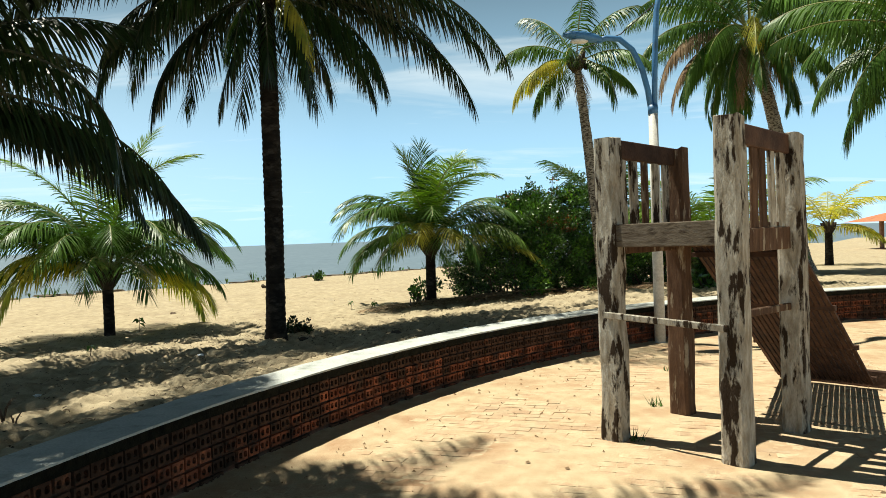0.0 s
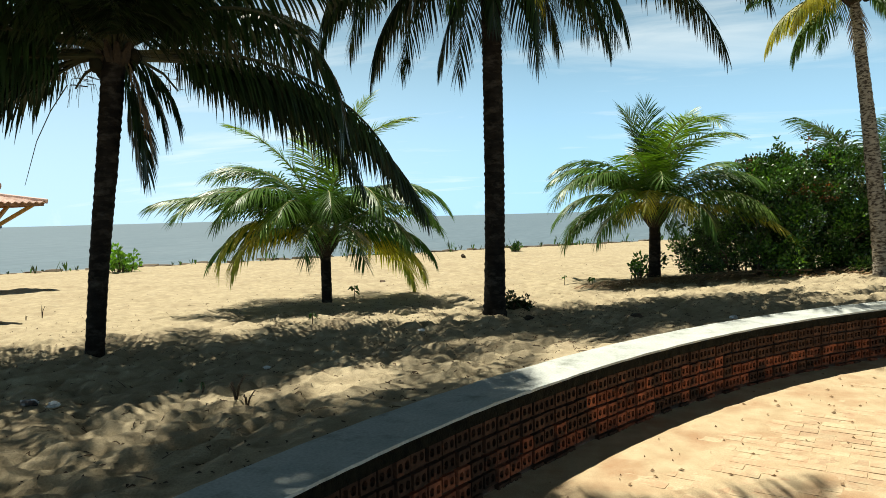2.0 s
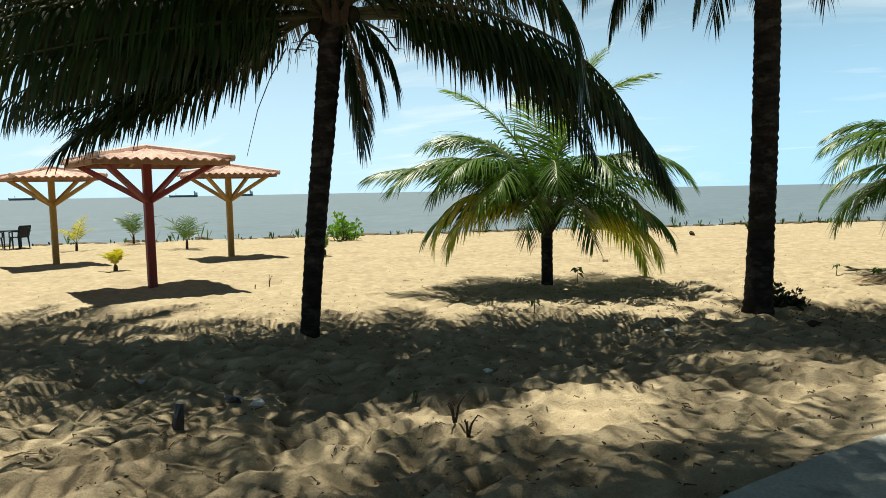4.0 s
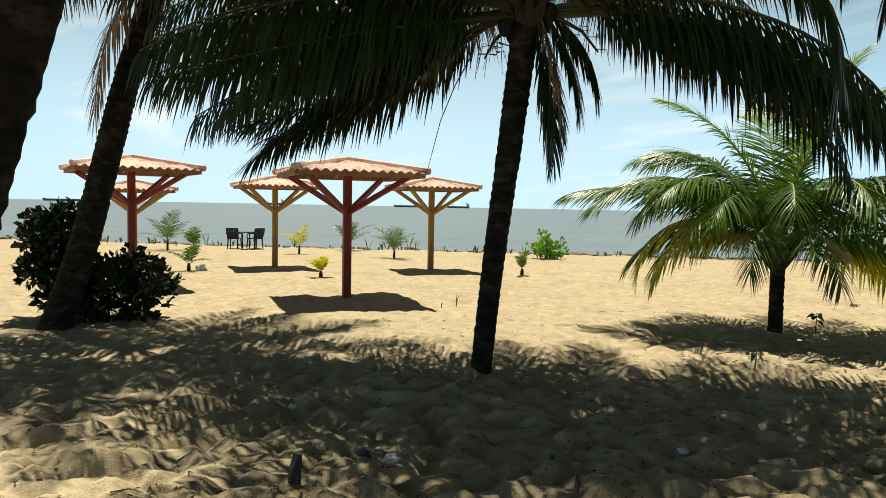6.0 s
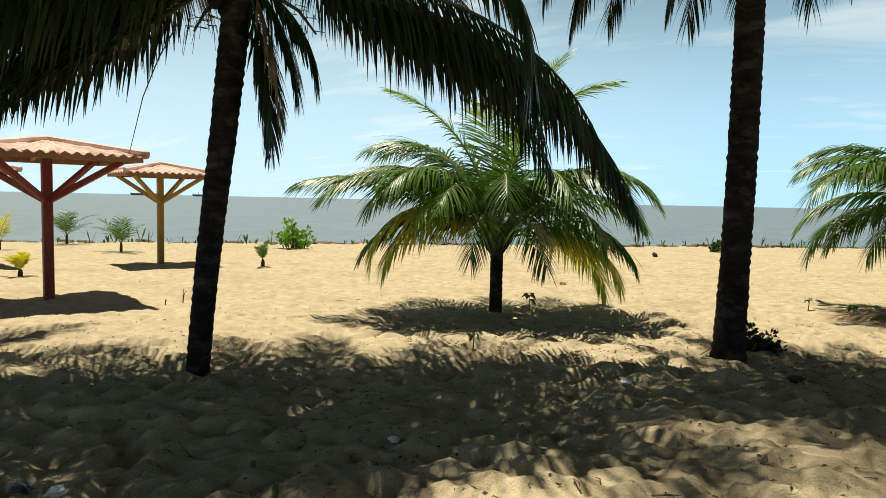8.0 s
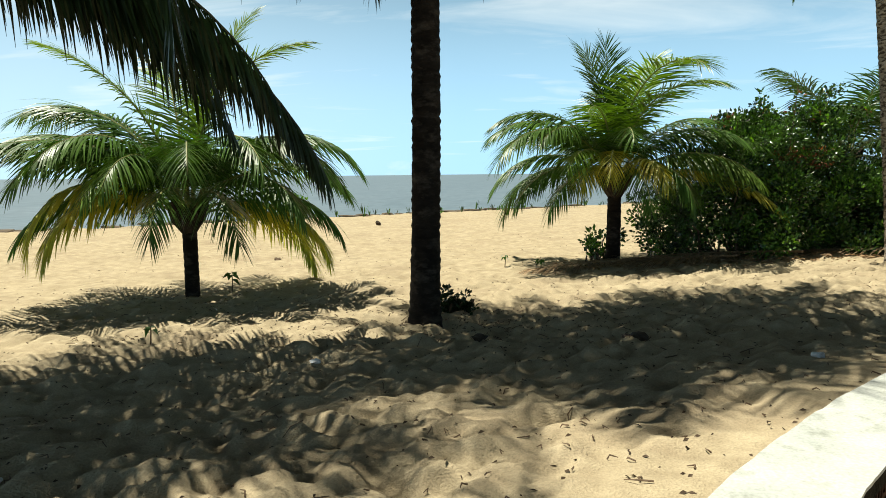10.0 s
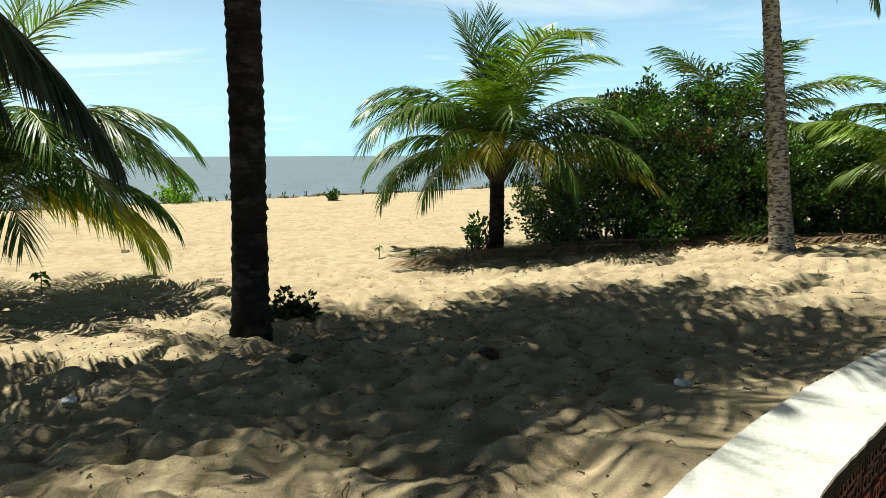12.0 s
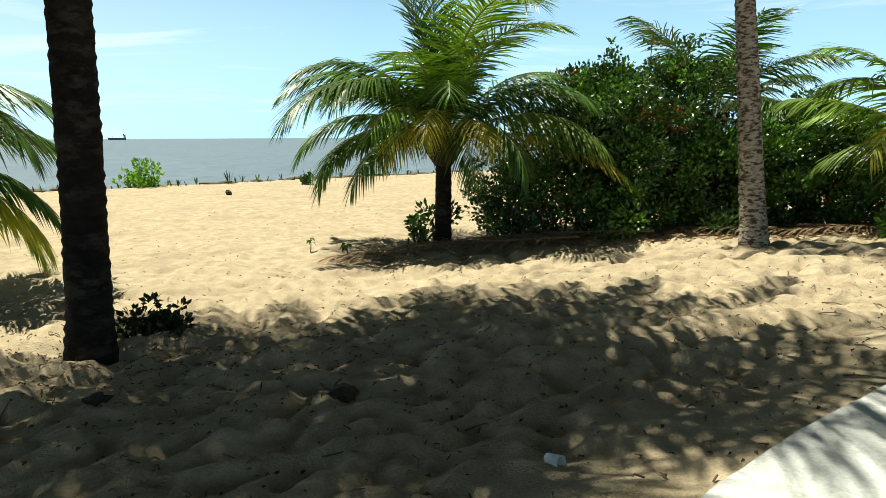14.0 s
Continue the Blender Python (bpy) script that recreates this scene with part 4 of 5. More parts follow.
for k in range(4):
    a, b = A.lerp(C, 0.16 + 0.21 * k), B.lerp(D, 0.16 + 0.21 * k)
    if k in (2, 3):
        board("platform_plank", Z(a, 1.50), Z(b, 1.50), 0.025, 0.16, M_WOODBROWN)

slide = thing("slide", tuple(Vector((2.95, 5.75, 0))), "dark slatted wooden slide leaning from the play tower to the floor", "slide")
SI = Matrix.Translation(-Vector((2.95, 5.75, 0)))
end = AC * 1.75
for k in range(19):
    a = (C - AB * -0.04).lerp(D - AB * 0.04, k / 18)
    d = (a + end) - a
    m0, m1 = Z(a, 1.42) + AC * 0.08, Z(a + end, 0.05)
    dd = (m1 - m0).normalized(); x = dd.cross(Vector((0, 0, 1))).normalized(); y = x.cross(dd)
    m = Matrix.Translation((m0 + m1) / 2) @ Matrix((x, y, dd)).transposed().to_4x4()
    part("slide_slat", Soup().box(SI @ m, 0.031, 0.022, (m1 - m0).length), M_WOODDARK, slide)
for f in (0.08, 0.42, 0.70, 0.95):
    a, b = Z(C + AC * 0.08 + end * f, 1.38 - 1.35 * f), Z(D + AC * 0.08 + end * f, 1.38 - 1.35 * f)
    m, l = between(a, b)
    part("slide_batten", Soup().box(SI @ m, 0.05, 0.04, l), M_WOODDARK, slide)
a, b = Z(C + end * 1.06, 0.04), Z(D + end * 1.06 + AB * 0.05, 0.04)
m, l = between(a, b)
part("foot_board", Soup().box(SI @ m, 0.05, 0.24, l, 0.01), M_WOODDARK, slide)

# ---- street lamp ----
lamp = thing("street_lamp", (2.83, 8.95, 0), "white steel lamp post with two curved blue arms inside the plaza", "street lamp")
part("pole", Soup().tube([(0, 0, -0.1), (0, 0, 1.5), (0, 0, 3.12)], [0.072, 0.068, 0.06], 14), M_WHITEPOLE, lamp, "off-white painted pole", True)
part("collar", Soup().tube([(0, 0, 3.08), (0, 0, 3.20)], 0.066, 14), M_BLUE, lamp, "", True)
arm = [(-0.02, 0, 3.1), (-0.06, 0, 3.4), (-0.13, 0, 3.7), (-0.25, 0, 3.95), (-0.42, 0, 4.10), (-0.60, 0, 4.12), (-0.72, 0, 4.08)]
part("arm", Soup().tube(arm, 0.038, 10), M_BLUE, lamp, "", True)
part("arm", Soup().tube([(0.02, 0, 3.1), (0.06, 0.05, 3.8), (0.12, 0.1, 4.5), (0.26, 0.2, 5.05), (0.5, 0.4, 5.35), (0.8, 0.6, 5.4)], 0.038, 10), M_BLUE, lamp, "", True)
def lamp_head(x, y, z, yaw, tilt):
    s = Soup()
    m = pose(x, y, z, 0, tilt, yaw)
    prof = [(0.0, 0.05, 0.045), (0.10, 0.085, 0.075), (0.28, 0.12, 0.085), (0.44, 0.10, 0.06), (0.52, 0.05, 0.03)]
    for d, w, h in prof:
        for k in range(10):
            q = 2 * math.pi * k / 10
            s.v.append(tuple(m @ Vector((d, w * math.cos(q), h * math.sin(q) * (1.0 if math.sin(q) > 0 else 0.55)))))
    s.f = [(i * 10 + k, i * 10 + (k + 1) % 10, (i + 1) * 10 + (k + 1) % 10, (i + 1) * 10 + k) for i in range(4) for k in range(10)] + [tuple(range(9, -1, -1)), tuple(40 + k for k in range(10))]
    head = part("lamp_head", s, M_BLUE, lamp, "blue lamp housing", True)
    part("lens", Soup().blob(m @ Vector((0.29, 0, -0.05)), 0.13, 0.08, 0.035, random.Random(2), 0.0, 5, 10), M_LENS, head, "pale lamp lens", True)
lamp_head(-0.66, 0, 4.09, 180, -10)
lamp_head(0.76, 0.58, 5.39, 37, 5)
cable = Soup().tube([(2.95, 9.05, 4.6), (2.6, 9.6, 4.35), (2.2, 10.8, 4.45), (3.05, 14.5, 5.2)], 0.008, 5)
solid("overhead_cable", cable, M_CABLE, "thin black cable from the lamp post to a palm", "cable")

# ---- beach shelters ----
def shelter(place, label, paint, seed, yaw, height=2.12, width=2.22):
    """One post with four braces under a low tiled pyramid roof."""
    rng = random.Random(seed)
    z0 = sand_height(*place, False)
    e = thing("beach_shelter", (*place, z0), label, "beach shelter", "beach shelters", yaw)
    part("post", Soup().box(pose(0, 0, -0.2), 0.14, 0.14, height + 0.42, 0.012, True), paint, e)
    hw = width / 2
    for k in range(4):
        q = pose(0, 0, 0, 0, 0, 90 * k + 45)
        a, b = q @ Vector((0.05, 0, height - 0.62)), q @ Vector((hw * 1.10, 0, height + 0.0))
        m, l = between(a, b)
        part("brace", Soup().box(m, 0.085, 0.085, l, 0.008), paint, e)
        q = pose(0, 0, 0, 0, 0, 90 * k)
        a, b = q @ Vector((hw - 0.06, -hw + 0.06, height + 0.02)), q @ Vector((hw - 0.06, hw - 0.06, height + 0.02))
        m, l = between(a, b)
        part("eaves_beam", Soup().box(m, 0.07, 0.09, l), M_BEAM, e)
        m, l = between(q @ Vector((hw - 0.1, 0, height + 0.04)), q @ Vector((0.05, 0, height + 0.23)))
        part("rafter", Soup().box(m, 0.05, 0.07, l), M_BEAM, e)
        s = Soup()
        nx, ny = 64, 4
        top = height + 0.29
        for j in range(ny + 1):
            f = j / ny
            w = hw * (1 - f) + 0.02
            for i in range(nx + 1):
                u = -1 + 2 * i / nx
                ridge = 0.024 * math.cos(u * w * 2 * math.pi / 0.155)
                x = hw * (1 - f) + 0.03
                z = height + 0.075 + (top - height - 0.075) * f + ridge * (1 - 0.4 * f) - (0.012 if j == 0 else 0)
                s.v.append(tuple(q @ Vector((x, u * w, z))))
        s.f = [(j * (nx + 1) + i, j * (nx + 1) + i + 1, (j + 1) * (nx + 1) + i + 1, (j + 1) * (nx + 1) + i) for j in range(ny) for i in range(nx)]
        k0 = len(s.v)
        low = [(v[0], v[1], v[2] - 0.013) for v in s.v]
        flipped = [tuple(reversed(f)) for f in s.f]
        edge = [(i + 1, i, k0 + i, k0 + i + 1) for i in range(nx)]
        s.v += low
        s.f += [tuple(i + k0 for i in f) for f in flipped] + edge
        part("roof_slope", s, M_ROOF, e)
        m, l = between(q @ Vector((hw + 0.02, hw + 0.02, height + 0.09)), q @ Vector((0, 0, top + 0.02)))
        part("hip_tile", Soup().tube([m @ Vector((0, 0, -l / 2)), m @ Vector((0, 0, l / 2))], 0.055, 8), M_ROOF, e)
    return e

shelter((-12.33, 9.07), "red-posted beach shelter with a low clay tile roof", M_RED, 1, 72)
shelter((-16.2, 14.03), "ochre-posted beach shelter with a pale clay tile roof", M_YELLOW, 2, 68, 2.12, 2.02)
shelter((-19.1, 10.93), "ochre-posted beach shelter standing on open sand", M_YELLOW, 3, 74, 2.12, 2.02)
shelter((-16.2, 6.5), "red-posted beach shelter beside the dark shrub", M_RED, 4, 84, 2.2)
shelter((-22.7, 8.3), "ochre-posted beach shelter near the water", M_YELLOW, 5, 80, 2.12, 2.02)

pav = thing("roofed_pavilion", (33.2, 47.0, sand_height(33.2, 47.0, False)), "open pavilion with an orange tiled roof on dark posts", "pavilion")
for x, y in ((-1.2, -2), (3.5, -2), (-1.2, 3), (3.5, 3)):
    part("post", Soup().box(pose(x, y, -0.3), 0.24, 0.24, 2.6, 0.02, True), M_BEAM, pav)
roof = Soup()
for z, f in ((2.0, 1.0), (2.95, 0.25), (3.0, 0.2)):
    roof.v += [(1.1 + x * 4.2 * f, 0.5 + y * 4.0 * f, z) for x, y in ((-1, -1), (1, -1), (1, 1), (-1, 1))]
roof.f = [(i * 4 + k, i * 4 + (k + 1) % 4, (i + 1) * 4 + (k + 1) % 4, (i + 1) * 4 + k) for i in range(2) for k in range(4)] + [(8, 9, 10, 11), (3, 2, 1, 0)]
part("roof", roof, M_ROOF_ORANGE, pav)

# ---- far shore: small palms, plants, chairs, ships ----
def sprout(place, label, seed, n, length, leaf, material, high=86, low=42, count=20):
    rng = random.Random(seed)
    e = thing("palm_sprout", (*place, sand_height(*place, False)), label, "palm seedling", "palm seedlings on the beach")
    part("stem", Soup().tube([(0, 0, -0.05), (0.01, 0, length * 0.18), (0, 0.01, length * 0.30)], [0.05, 0.045, 0.03], 7), M_FIBRE, e)
    for k in range(n):
        s = (k + 0.5) / n
        frond(e, rng, (0, 0, length * 0.25), k * 137.5 + rng.uniform(-20, 20), length * rng.uniform(0.8, 1.1), high + (low - high) * s, rng.uniform(35, 60), leaf, count, 0.25, 0.030, material)
    return e

sprout((-29.3, 12.3), "small green palm seedling on open sand", 1, 6, 0.85, 0.34, M_FROND, 86, 50)
sprout((-26.2, 15.35), "small yellow palm seedling on open sand", 2, 5, 1.0, 0.36, M_FROND_GOLD, 84, 48)
sprout((-15.66, 10.41), "small yellow-green palm seedling between the shelters", 3, 5, 0.42, 0.18, M_FROND_GOLD, 86, 56)
sprout((-22.44, 17.25), "young green palm near the waterline", 4, 7, 1.1, 0.40, M_FROND, 84, 34)
sprout((-18.85, 8.52), "ragged small palm seedling beside the shelters", 5, 4, 0.6, 0.24, M_FROND, 84, 30)
sprout((-30.6, 11.7), "bushy young palm near the water", 6, 8, 1.4, 0.5, M_FROND, 85, 30)
sprout((-27.6, 18.5), "young palm with ragged fronds by the water", 7, 7, 1.25, 0.42, M_FROND, 86, 40)
sprout((-13.8, 15.05), "thin palm seedling alone on the sand", 8, 3, 0.5, 0.14, M_FROND, 86, 62)
shrub("shore_shrub", (-19.75, 22.6), "green leafy shrub on the shoreline", "shrub", 21, [(0, 0, 0.35, 0.7, 26)], 520, 0.17, 5, green=M_LEAF_LIGHT)
shrub("shore_shrub", (-12.7, 32.8), "green leafy shrub on the shoreline", "shrub", 22, [(0, 0, 0.35, 0.85, 30)], 620, 0.18, 5, green=M_LEAF_LIGHT)
shrub("shore_shrub", (-6.45, 34.3), "small dark shrub on the shoreline", "shrub", 23, [(0, 0, 0.25, 0.3, 12)], 260, 0.14, 3)

def shore_weeds():
    rng = random.Random(31)
    s = Soup()
    for _ in range(260):
        w = rng.uniform(-45, 40)
        p = SHORE_N * (SHORE_S - rng.uniform(0.0, 0.8)) + t_dir * w
        z = sand_height(p.x, p.y)
        h = rng.uniform(0.05, 0.35) * (1 if rng.random() < 0.7 else 1.8)
        for k in range(rng.randint(2, 5)):
            q = rng.uniform(0, 6.28)
            tip = Vector((p.x + math.cos(q) * h * 0.5, p.y + math.sin(q) * h * 0.5, z + h))
            sd = Vector((-math.sin(q), math.cos(q), 0)) * 0.03
            b = Vector((p.x, p.y, z - 0.03))
            s.add([b - sd * 0.4, b + sd * 0.4, b.lerp(tip, 0.6) + sd, tip, b.lerp(tip, 0.6) - sd], [(0, 1, 2, 3, 4)])
    solid("shore_weeds", s, M_LEAF, "low green weeds along the water's edge", "weeds", "stuff")
    b = Soup()
    for k in range(120):
        w = -46 + 86 * k / 119
        p = SHORE_N * (SHORE_S - 0.1 + rng.uniform(-0.15, 0.3)) + t_dir * w
        b.blob((p.x, p.y, sand_height(p.x, p.y) + 0.01), rng.uniform(0.3, 0.6), rng.uniform(0.2, 0.4), rng.uniform(0.04, 0.10), rng, 0.25, 4, 7)
    solid("shore_bank", b, M_SOIL, "dark earth and wrack along the water's edge", "bank", "stuff")

shore_weeds()

def plastic_chair(place, yaw, group="plastic chairs by the water"):
    e = thing("plastic_chair", (*place, sand_height(*place, False)), "black plastic armchair on the sand by the water", "chair", group, yaw)
    for x, y in ((-0.22, -0.22), (0.22, -0.22), (-0.2, 0.22), (0.2, 0.22)):
        part("leg", Soup().tube([(x * 1.15, y * 1.15, -0.02), (x, y, 0.43)], [0.022, 0.034], 6), M_PLASTIC, e)
    part("seat", Soup().box(pose(0, 0, 0.43), 0.50, 0.48, 0.035, 0.05), M_PLASTIC, e)
    back = Soup()
    for k in range(5):
        x = -0.2 + 0.1 * k
        back.box(between((x, 0.22, 0.43), (x * 1.1, 0.34, 0.84))[0], 0.098, 0.022, 0.43)
    back.box(between((-0.25, 0.345, 0.86), (0.25, 0.345, 0.86))[0], 0.025, 0.07, 0.50)
    part("backrest", back, M_PLASTIC, e)
    for x in (-0.26, 0.26):
        part("armrest", Soup().tube([(x, -0.22, 0.42), (x * 1.04, -0.2, 0.63), (x * 1.06, 0.05, 0.66), (x, 0.30, 0.66)], 0.024, 6), M_PLASTIC, e)
    return e

for p, yaw in (((-30.65, 14.55), -128), ((-30.3, 15.35), -78)):
    plastic_chair(p, yaw)
tb = thing("plastic_table", (-30.1, 14.85, sand_height(-30.1, 14.85, False)), "square black plastic table among the chairs", "table")
part("tabletop", Soup().box(pose(0, 0, 0.71), 0.72, 0.72, 0.035, 0.06), M_PLASTIC, tb)
for x, y in ((-0.28, -0.28), (0.28, -0.28), (-0.28, 0.28), (0.28, 0.28)):
    part("leg", Soup().tube([(x, y, -0.02), (x, y, 0.71)], 0.028, 6), M_PLASTIC, tb)

def ship(deg, length, dist=1500.0, tall=1.0, bridge=0.85):
    c, s = math.cos(radians(deg)), math.sin(radians(deg))
    e = thing("cargo_ship", (dist * c, dist * s, -1.15), "dark cargo ship anchored on the horizon", "ship", "ships on the horizon", deg + 90)
    h = Soup()
    l = length / 2
    for z, f in ((-1, 0.95), (4.2 * tall, 1.0)):
        h.v += [(-l * f, -4, z), (l * 0.86 * f, -4, z), (l * f, 0, z + (1.0 if z > 0 else 0)), (l * 0.86 * f, 4, z), (-l * f, 4, z)]
    h.f = [(k, (k + 1) % 5, 5 + (k + 1) % 5, 5 + k) for k in range(5)] + [(5, 6, 7, 8, 9)]
    part("hull", h, M_SHIP, e)
    part("bridge", Soup().box(pose(-l * bridge, 0, 4 * tall), length * 0.12, 7, 5.5 * tall, 0.3, True), M_SHIPTOP, e, "pale superstructure")
    part("funnel", Soup().tube([(-l * bridge * 0.9, 0, 8 * tall), (-l * bridge * 0.9, 0, 12 * tall)], 1.2, 8), M_SHIP, e)
    part("mast", Soup().tube([(l * 0.5, 0, 4 * tall), (l * 0.5, 0, 9 * tall)], 0.5, 6), M_SHIP, e)

for deg, length in ((143.7, 56), (139.4, 50), (154.5, 44), (116.4, 33), (168.8, 110)):
    ship(deg, length)

# ---- small things on the sand ----
def fallen_frond(place, az, length, seed, bend=18, label="dry fallen palm frond lying on the sand"):
    rng = random.Random(seed)
    z = sand_height(*place, False)
    e = thing("fallen_frond", (*place, z + 0.10), label, "palm frond", "fallen fronds")
    frond(e, rng, (0, 0, 0), az, length, -1.5, bend * 0.25, 0.5, 46, 0.32, 0.022, M_FROND_DEAD, rng.uniform(-0.4, 0.4))

for k, (x, y, az, l) in enumerate(((0.3, 15.0, 5, 2.3), (2.4, 14.9, 170, 2.2), (2.0, 15.2, 20, 2.0), (4.0, 14.9, 160, 2.0), (4.4, 15.2, 10, 2.1), (-0.2, 14.9, 200, 1.7),
                                    (1.4, 14.75, 185, 1.6), (5.6, 15.0, 175, 1.9), (3.2, 15.3, 30, 1.9), (0.7, 14.6, 160, 1.5))):
    fallen_frond((x, y), az, l, 60 + k)

def litter():
    rng = random.Random(91)
    s, t = Soup(), Soup()
    for n in range(7400):
        q, d = radians(rng.uniform(100, 176)), abs(rng.gauss(0, 1)) * 5.5 + 0.05
        x, y = CX + (R_OUT + d) * math.cos(q), CY + (R_OUT + d) * math.sin(q)
        if n > 5200:
            # thicker under the palms
            px, py, w, v = rng.choice(((-5.6, 11.6, 1.5, 0.6), (-4.2, 10.3, 1.3, 0.7), (-2.6, 10.5, 0.8, 0.5), (-6.2, 7.0, 1.6, 0.7), (-1.2, 9.9, 1.4, 0.7)))
            x, y = px + rng.gauss(0, w), py + rng.gauss(0, v)
            if math.hypot(x - CX, y - CY) < R_OUT + 0.1:
                continue
        z = sand_height(x, y)
        a = rng.uniform(0, 6.28)
        l = rng.uniform(0.01, 0.05) if rng.random() < 0.95 else rng.uniform(0.06, 0.18)
        u = Vector((math.cos(a), math.sin(a), 0))
        p = Vector((x, y, z))
        if rng.random() < 0.7:
            l = min(l, 0.036)
            n = Vector((-u.y, u.x, 0)) * l * 0.2
            c = Vector((0, 0, rng.uniform(0.006, 0.014)))
            s.add([p - u * l / 2, p + n + c, p + u * l / 2 + c * 0.5, p - n + c * 0.3], [(0, 1, 2, 3)])
        else:
            e = p + u * l
            e.z = sand_height(e.x, e.y) + 0.008
            m = p.lerp(e, 0.5) + Vector((rng.uniform(-0.02, 0.02), rng.uniform(-0.02, 0.02), 0.012))
            t.tube([p + Vector((0, 0, 0.006)), m, e], [0.004, 0.004, 0.002], 4)
    solid("dry_leaf_litter", s, M_TWIG, "scattered dry brown leaf scraps on the sand", "leaf litter", "stuff")
    solid("twig_litter", t, M_TWIG, "scattered thin brown twigs on the sand", "twigs", "stuff")
    g = Soup()
    for _ in range(260):
        q, d = radians(rng.uniform(118, 168)), R_IN - abs(rng.gauss(0, 0.7)) - 0.08
        if rng.random() < 0.3:
            d = R_IN - rng.uniform(0.1, 5)
        x, y = CX + d * math.cos(q), CY + d * math.sin(q)
        a, l = rng.uniform(0, 6.28), rng.uniform(0.01, 0.045)
        u = Vector((math.cos(a), math.sin(a), 0)); n = Vector((-u.y, u.x, 0)) * l * 0.25
        p = Vector((x, y, plaza_height(x, y) + 0.005))
        g.add([p - u * l / 2, p + n + Vector((0, 0, 0.012)), p + u * l / 2, p - n], [(0, 1, 2, 3)])
    solid("plaza_leaf_litter", g, M_FROND_DEAD, "dry leaf scraps blown along the wall's foot", "leaf litter", "stuff")

litter()

def hedge_litter():
    rng = random.Random(92)
    s = Soup()
    for _ in range(2600):
        x, y = rng.uniform(-1.4, 6.6), 15.1 + rng.gauss(0, 0.38)
        a, l = rng.uniform(0, 6.28), rng.uniform(0.03, 0.13)
        u = Vector((math.cos(a), math.sin(a), rng.uniform(-0.15, 0.15))); n = Vector((-u.y, u.x, 0)) * l * rng.uniform(0.06, 0.28)
        p = Vector((x, y, sand_height(x, y) + rng.uniform(0.01, 0.05)))
        s.add([p - u * l / 2, p + n + Vector((0, 0, 0.015)), p + u * l / 2, p - n], [(0, 1, 2, 3)])
    solid("hedge_leaf_litter", s, M_FROND_DEAD, "dense brown leaf litter along the hedge's foot", "leaf litter", "stuff")

hedge_litter()

def crumpled(name, place, size, material, label, category, seed, flat=0.5):
    rng = random.Random(seed)
    z = sand_height(*place)
    s = Soup().blob((0, 0, size * flat * 0.7), size, size * 0.75, size * flat, rng, 0.35, 5, 8)
    ob = solid(name, s, material, label, category)
    ob.matrix_world = pose(*place, z - 0.005, 0, 0, rng.uniform(0, 360))
    return ob

crumpled("plastic_bag", (-5.0, 4.9), 0.055, M_TRASH, "crumpled white plastic bag on the sand", "litter", 1)
crumpled("bin_bag", (-5.08, 4.78), 0.075, M_BLACKBAG, "crumpled black plastic bag on the sand", "litter", 2, 0.35)
crumpled("paper_scrap", (-3.29, 8.73), 0.05, M_TRASH, "crumpled white paper scrap in the shade", "litter", 3, 0.3)
crumpled("paper_scrap", (-4.12, 6.49), 0.045, M_TRASH, "crumpled white paper scrap in the shade", "litter", 4, 0.3)
crumpled("paper_scrap", (-6.7, 5.17), 0.05, M_TRASH, "small white paper scrap in the shade", "litter", 5, 0.3)
crumpled("coconut_husk", (-0.78, 9.34), 0.11, M_FIBRE, "dark split coconut husk on the sand", "coconut husk", 6, 0.35)
crumpled("coconut_husk", (-2.07, 9.33), 0.07, M_FIBRE, "small dark coconut husk on the sand", "coconut husk", 7, 0.5)
crumpled("coconut_husk", (6.7, 14.85), 0.14, M_FIBRE, "dark fallen coconut on the sand", "coconut husk", 8, 0.8)
crumpled("coconut_husk", (-7.4, 27.3), 0.13, M_FIBRE, "dark fallen coconut on open sand", "coconut husk", 9, 0.8)
crumpled("driftwood_piece", (-6.63, 16.2), 0.10, M_TWIG, "short brown driftwood piece on the sand", "driftwood", 10, 0.3)
crumpled("plastic_bag", (-18.6, 8.75), 0.16, M_TRASH, "torn white plastic bag beside a palm seedling", "litter", 11, 0.6)

def burnt_stump(place, seed, h, r):
    """A short charred stub with a broken, slanting top."""
    rng = random.Random(seed)
    s = Soup().tube([(0, 0, -0.05), (0.004, 0, h * 0.5), (0.012, 0.006, h)], [r * 1.15, r, r * 0.8], 9, 0.16, True, rng)
    ob = solid("burnt_stump", s, M_BLACKBAG, "short charred black stump standing in the sand", "stump")
    ob.matrix_world = pose(*place, sand_height(*place), 4, 3, rng.uniform(0, 360))

burnt_stump((-5.06, 4.33), 1, 0.15, 0.032)

def dead_sprig(place, seed, h, n):
    """Bare dark stems that fork from one root."""
    rng = random.Random(seed)
    e = thing("dead_sprig", (*place, sand_height(*place)), "bare dark dead sprig standing in the sand", "twig", "dead sprigs")
    for k in range(n):
        q, l = k * 2.4 + rng.uniform(-0.3, 0.3), h * rng.uniform(0.6, 1.1)
        c, w = math.cos(q) * l * 0.5, math.sin(q) * l * 0.5
        part("stem", Soup().tube([(0, 0, -0.02), (c * 0.3, w * 0.3, l * 0.55), (c * 0.8, w * 0.8, l * 0.9), (c * 1.2, w * 1.2, l * 0.82)], [0.008, 0.006, 0.004, 0.002], 5), M_FIBRE, e)

dead_sprig((-3.55, 5.09), 1, 0.20, 5)
dead_sprig((-3.42, 5.02), 2, 0.14, 4)
dead_sprig((-10.39, 9.99), 3, 0.24, 2)
dead_sprig((-10.42, 9.70), 4, 0.12, 2)
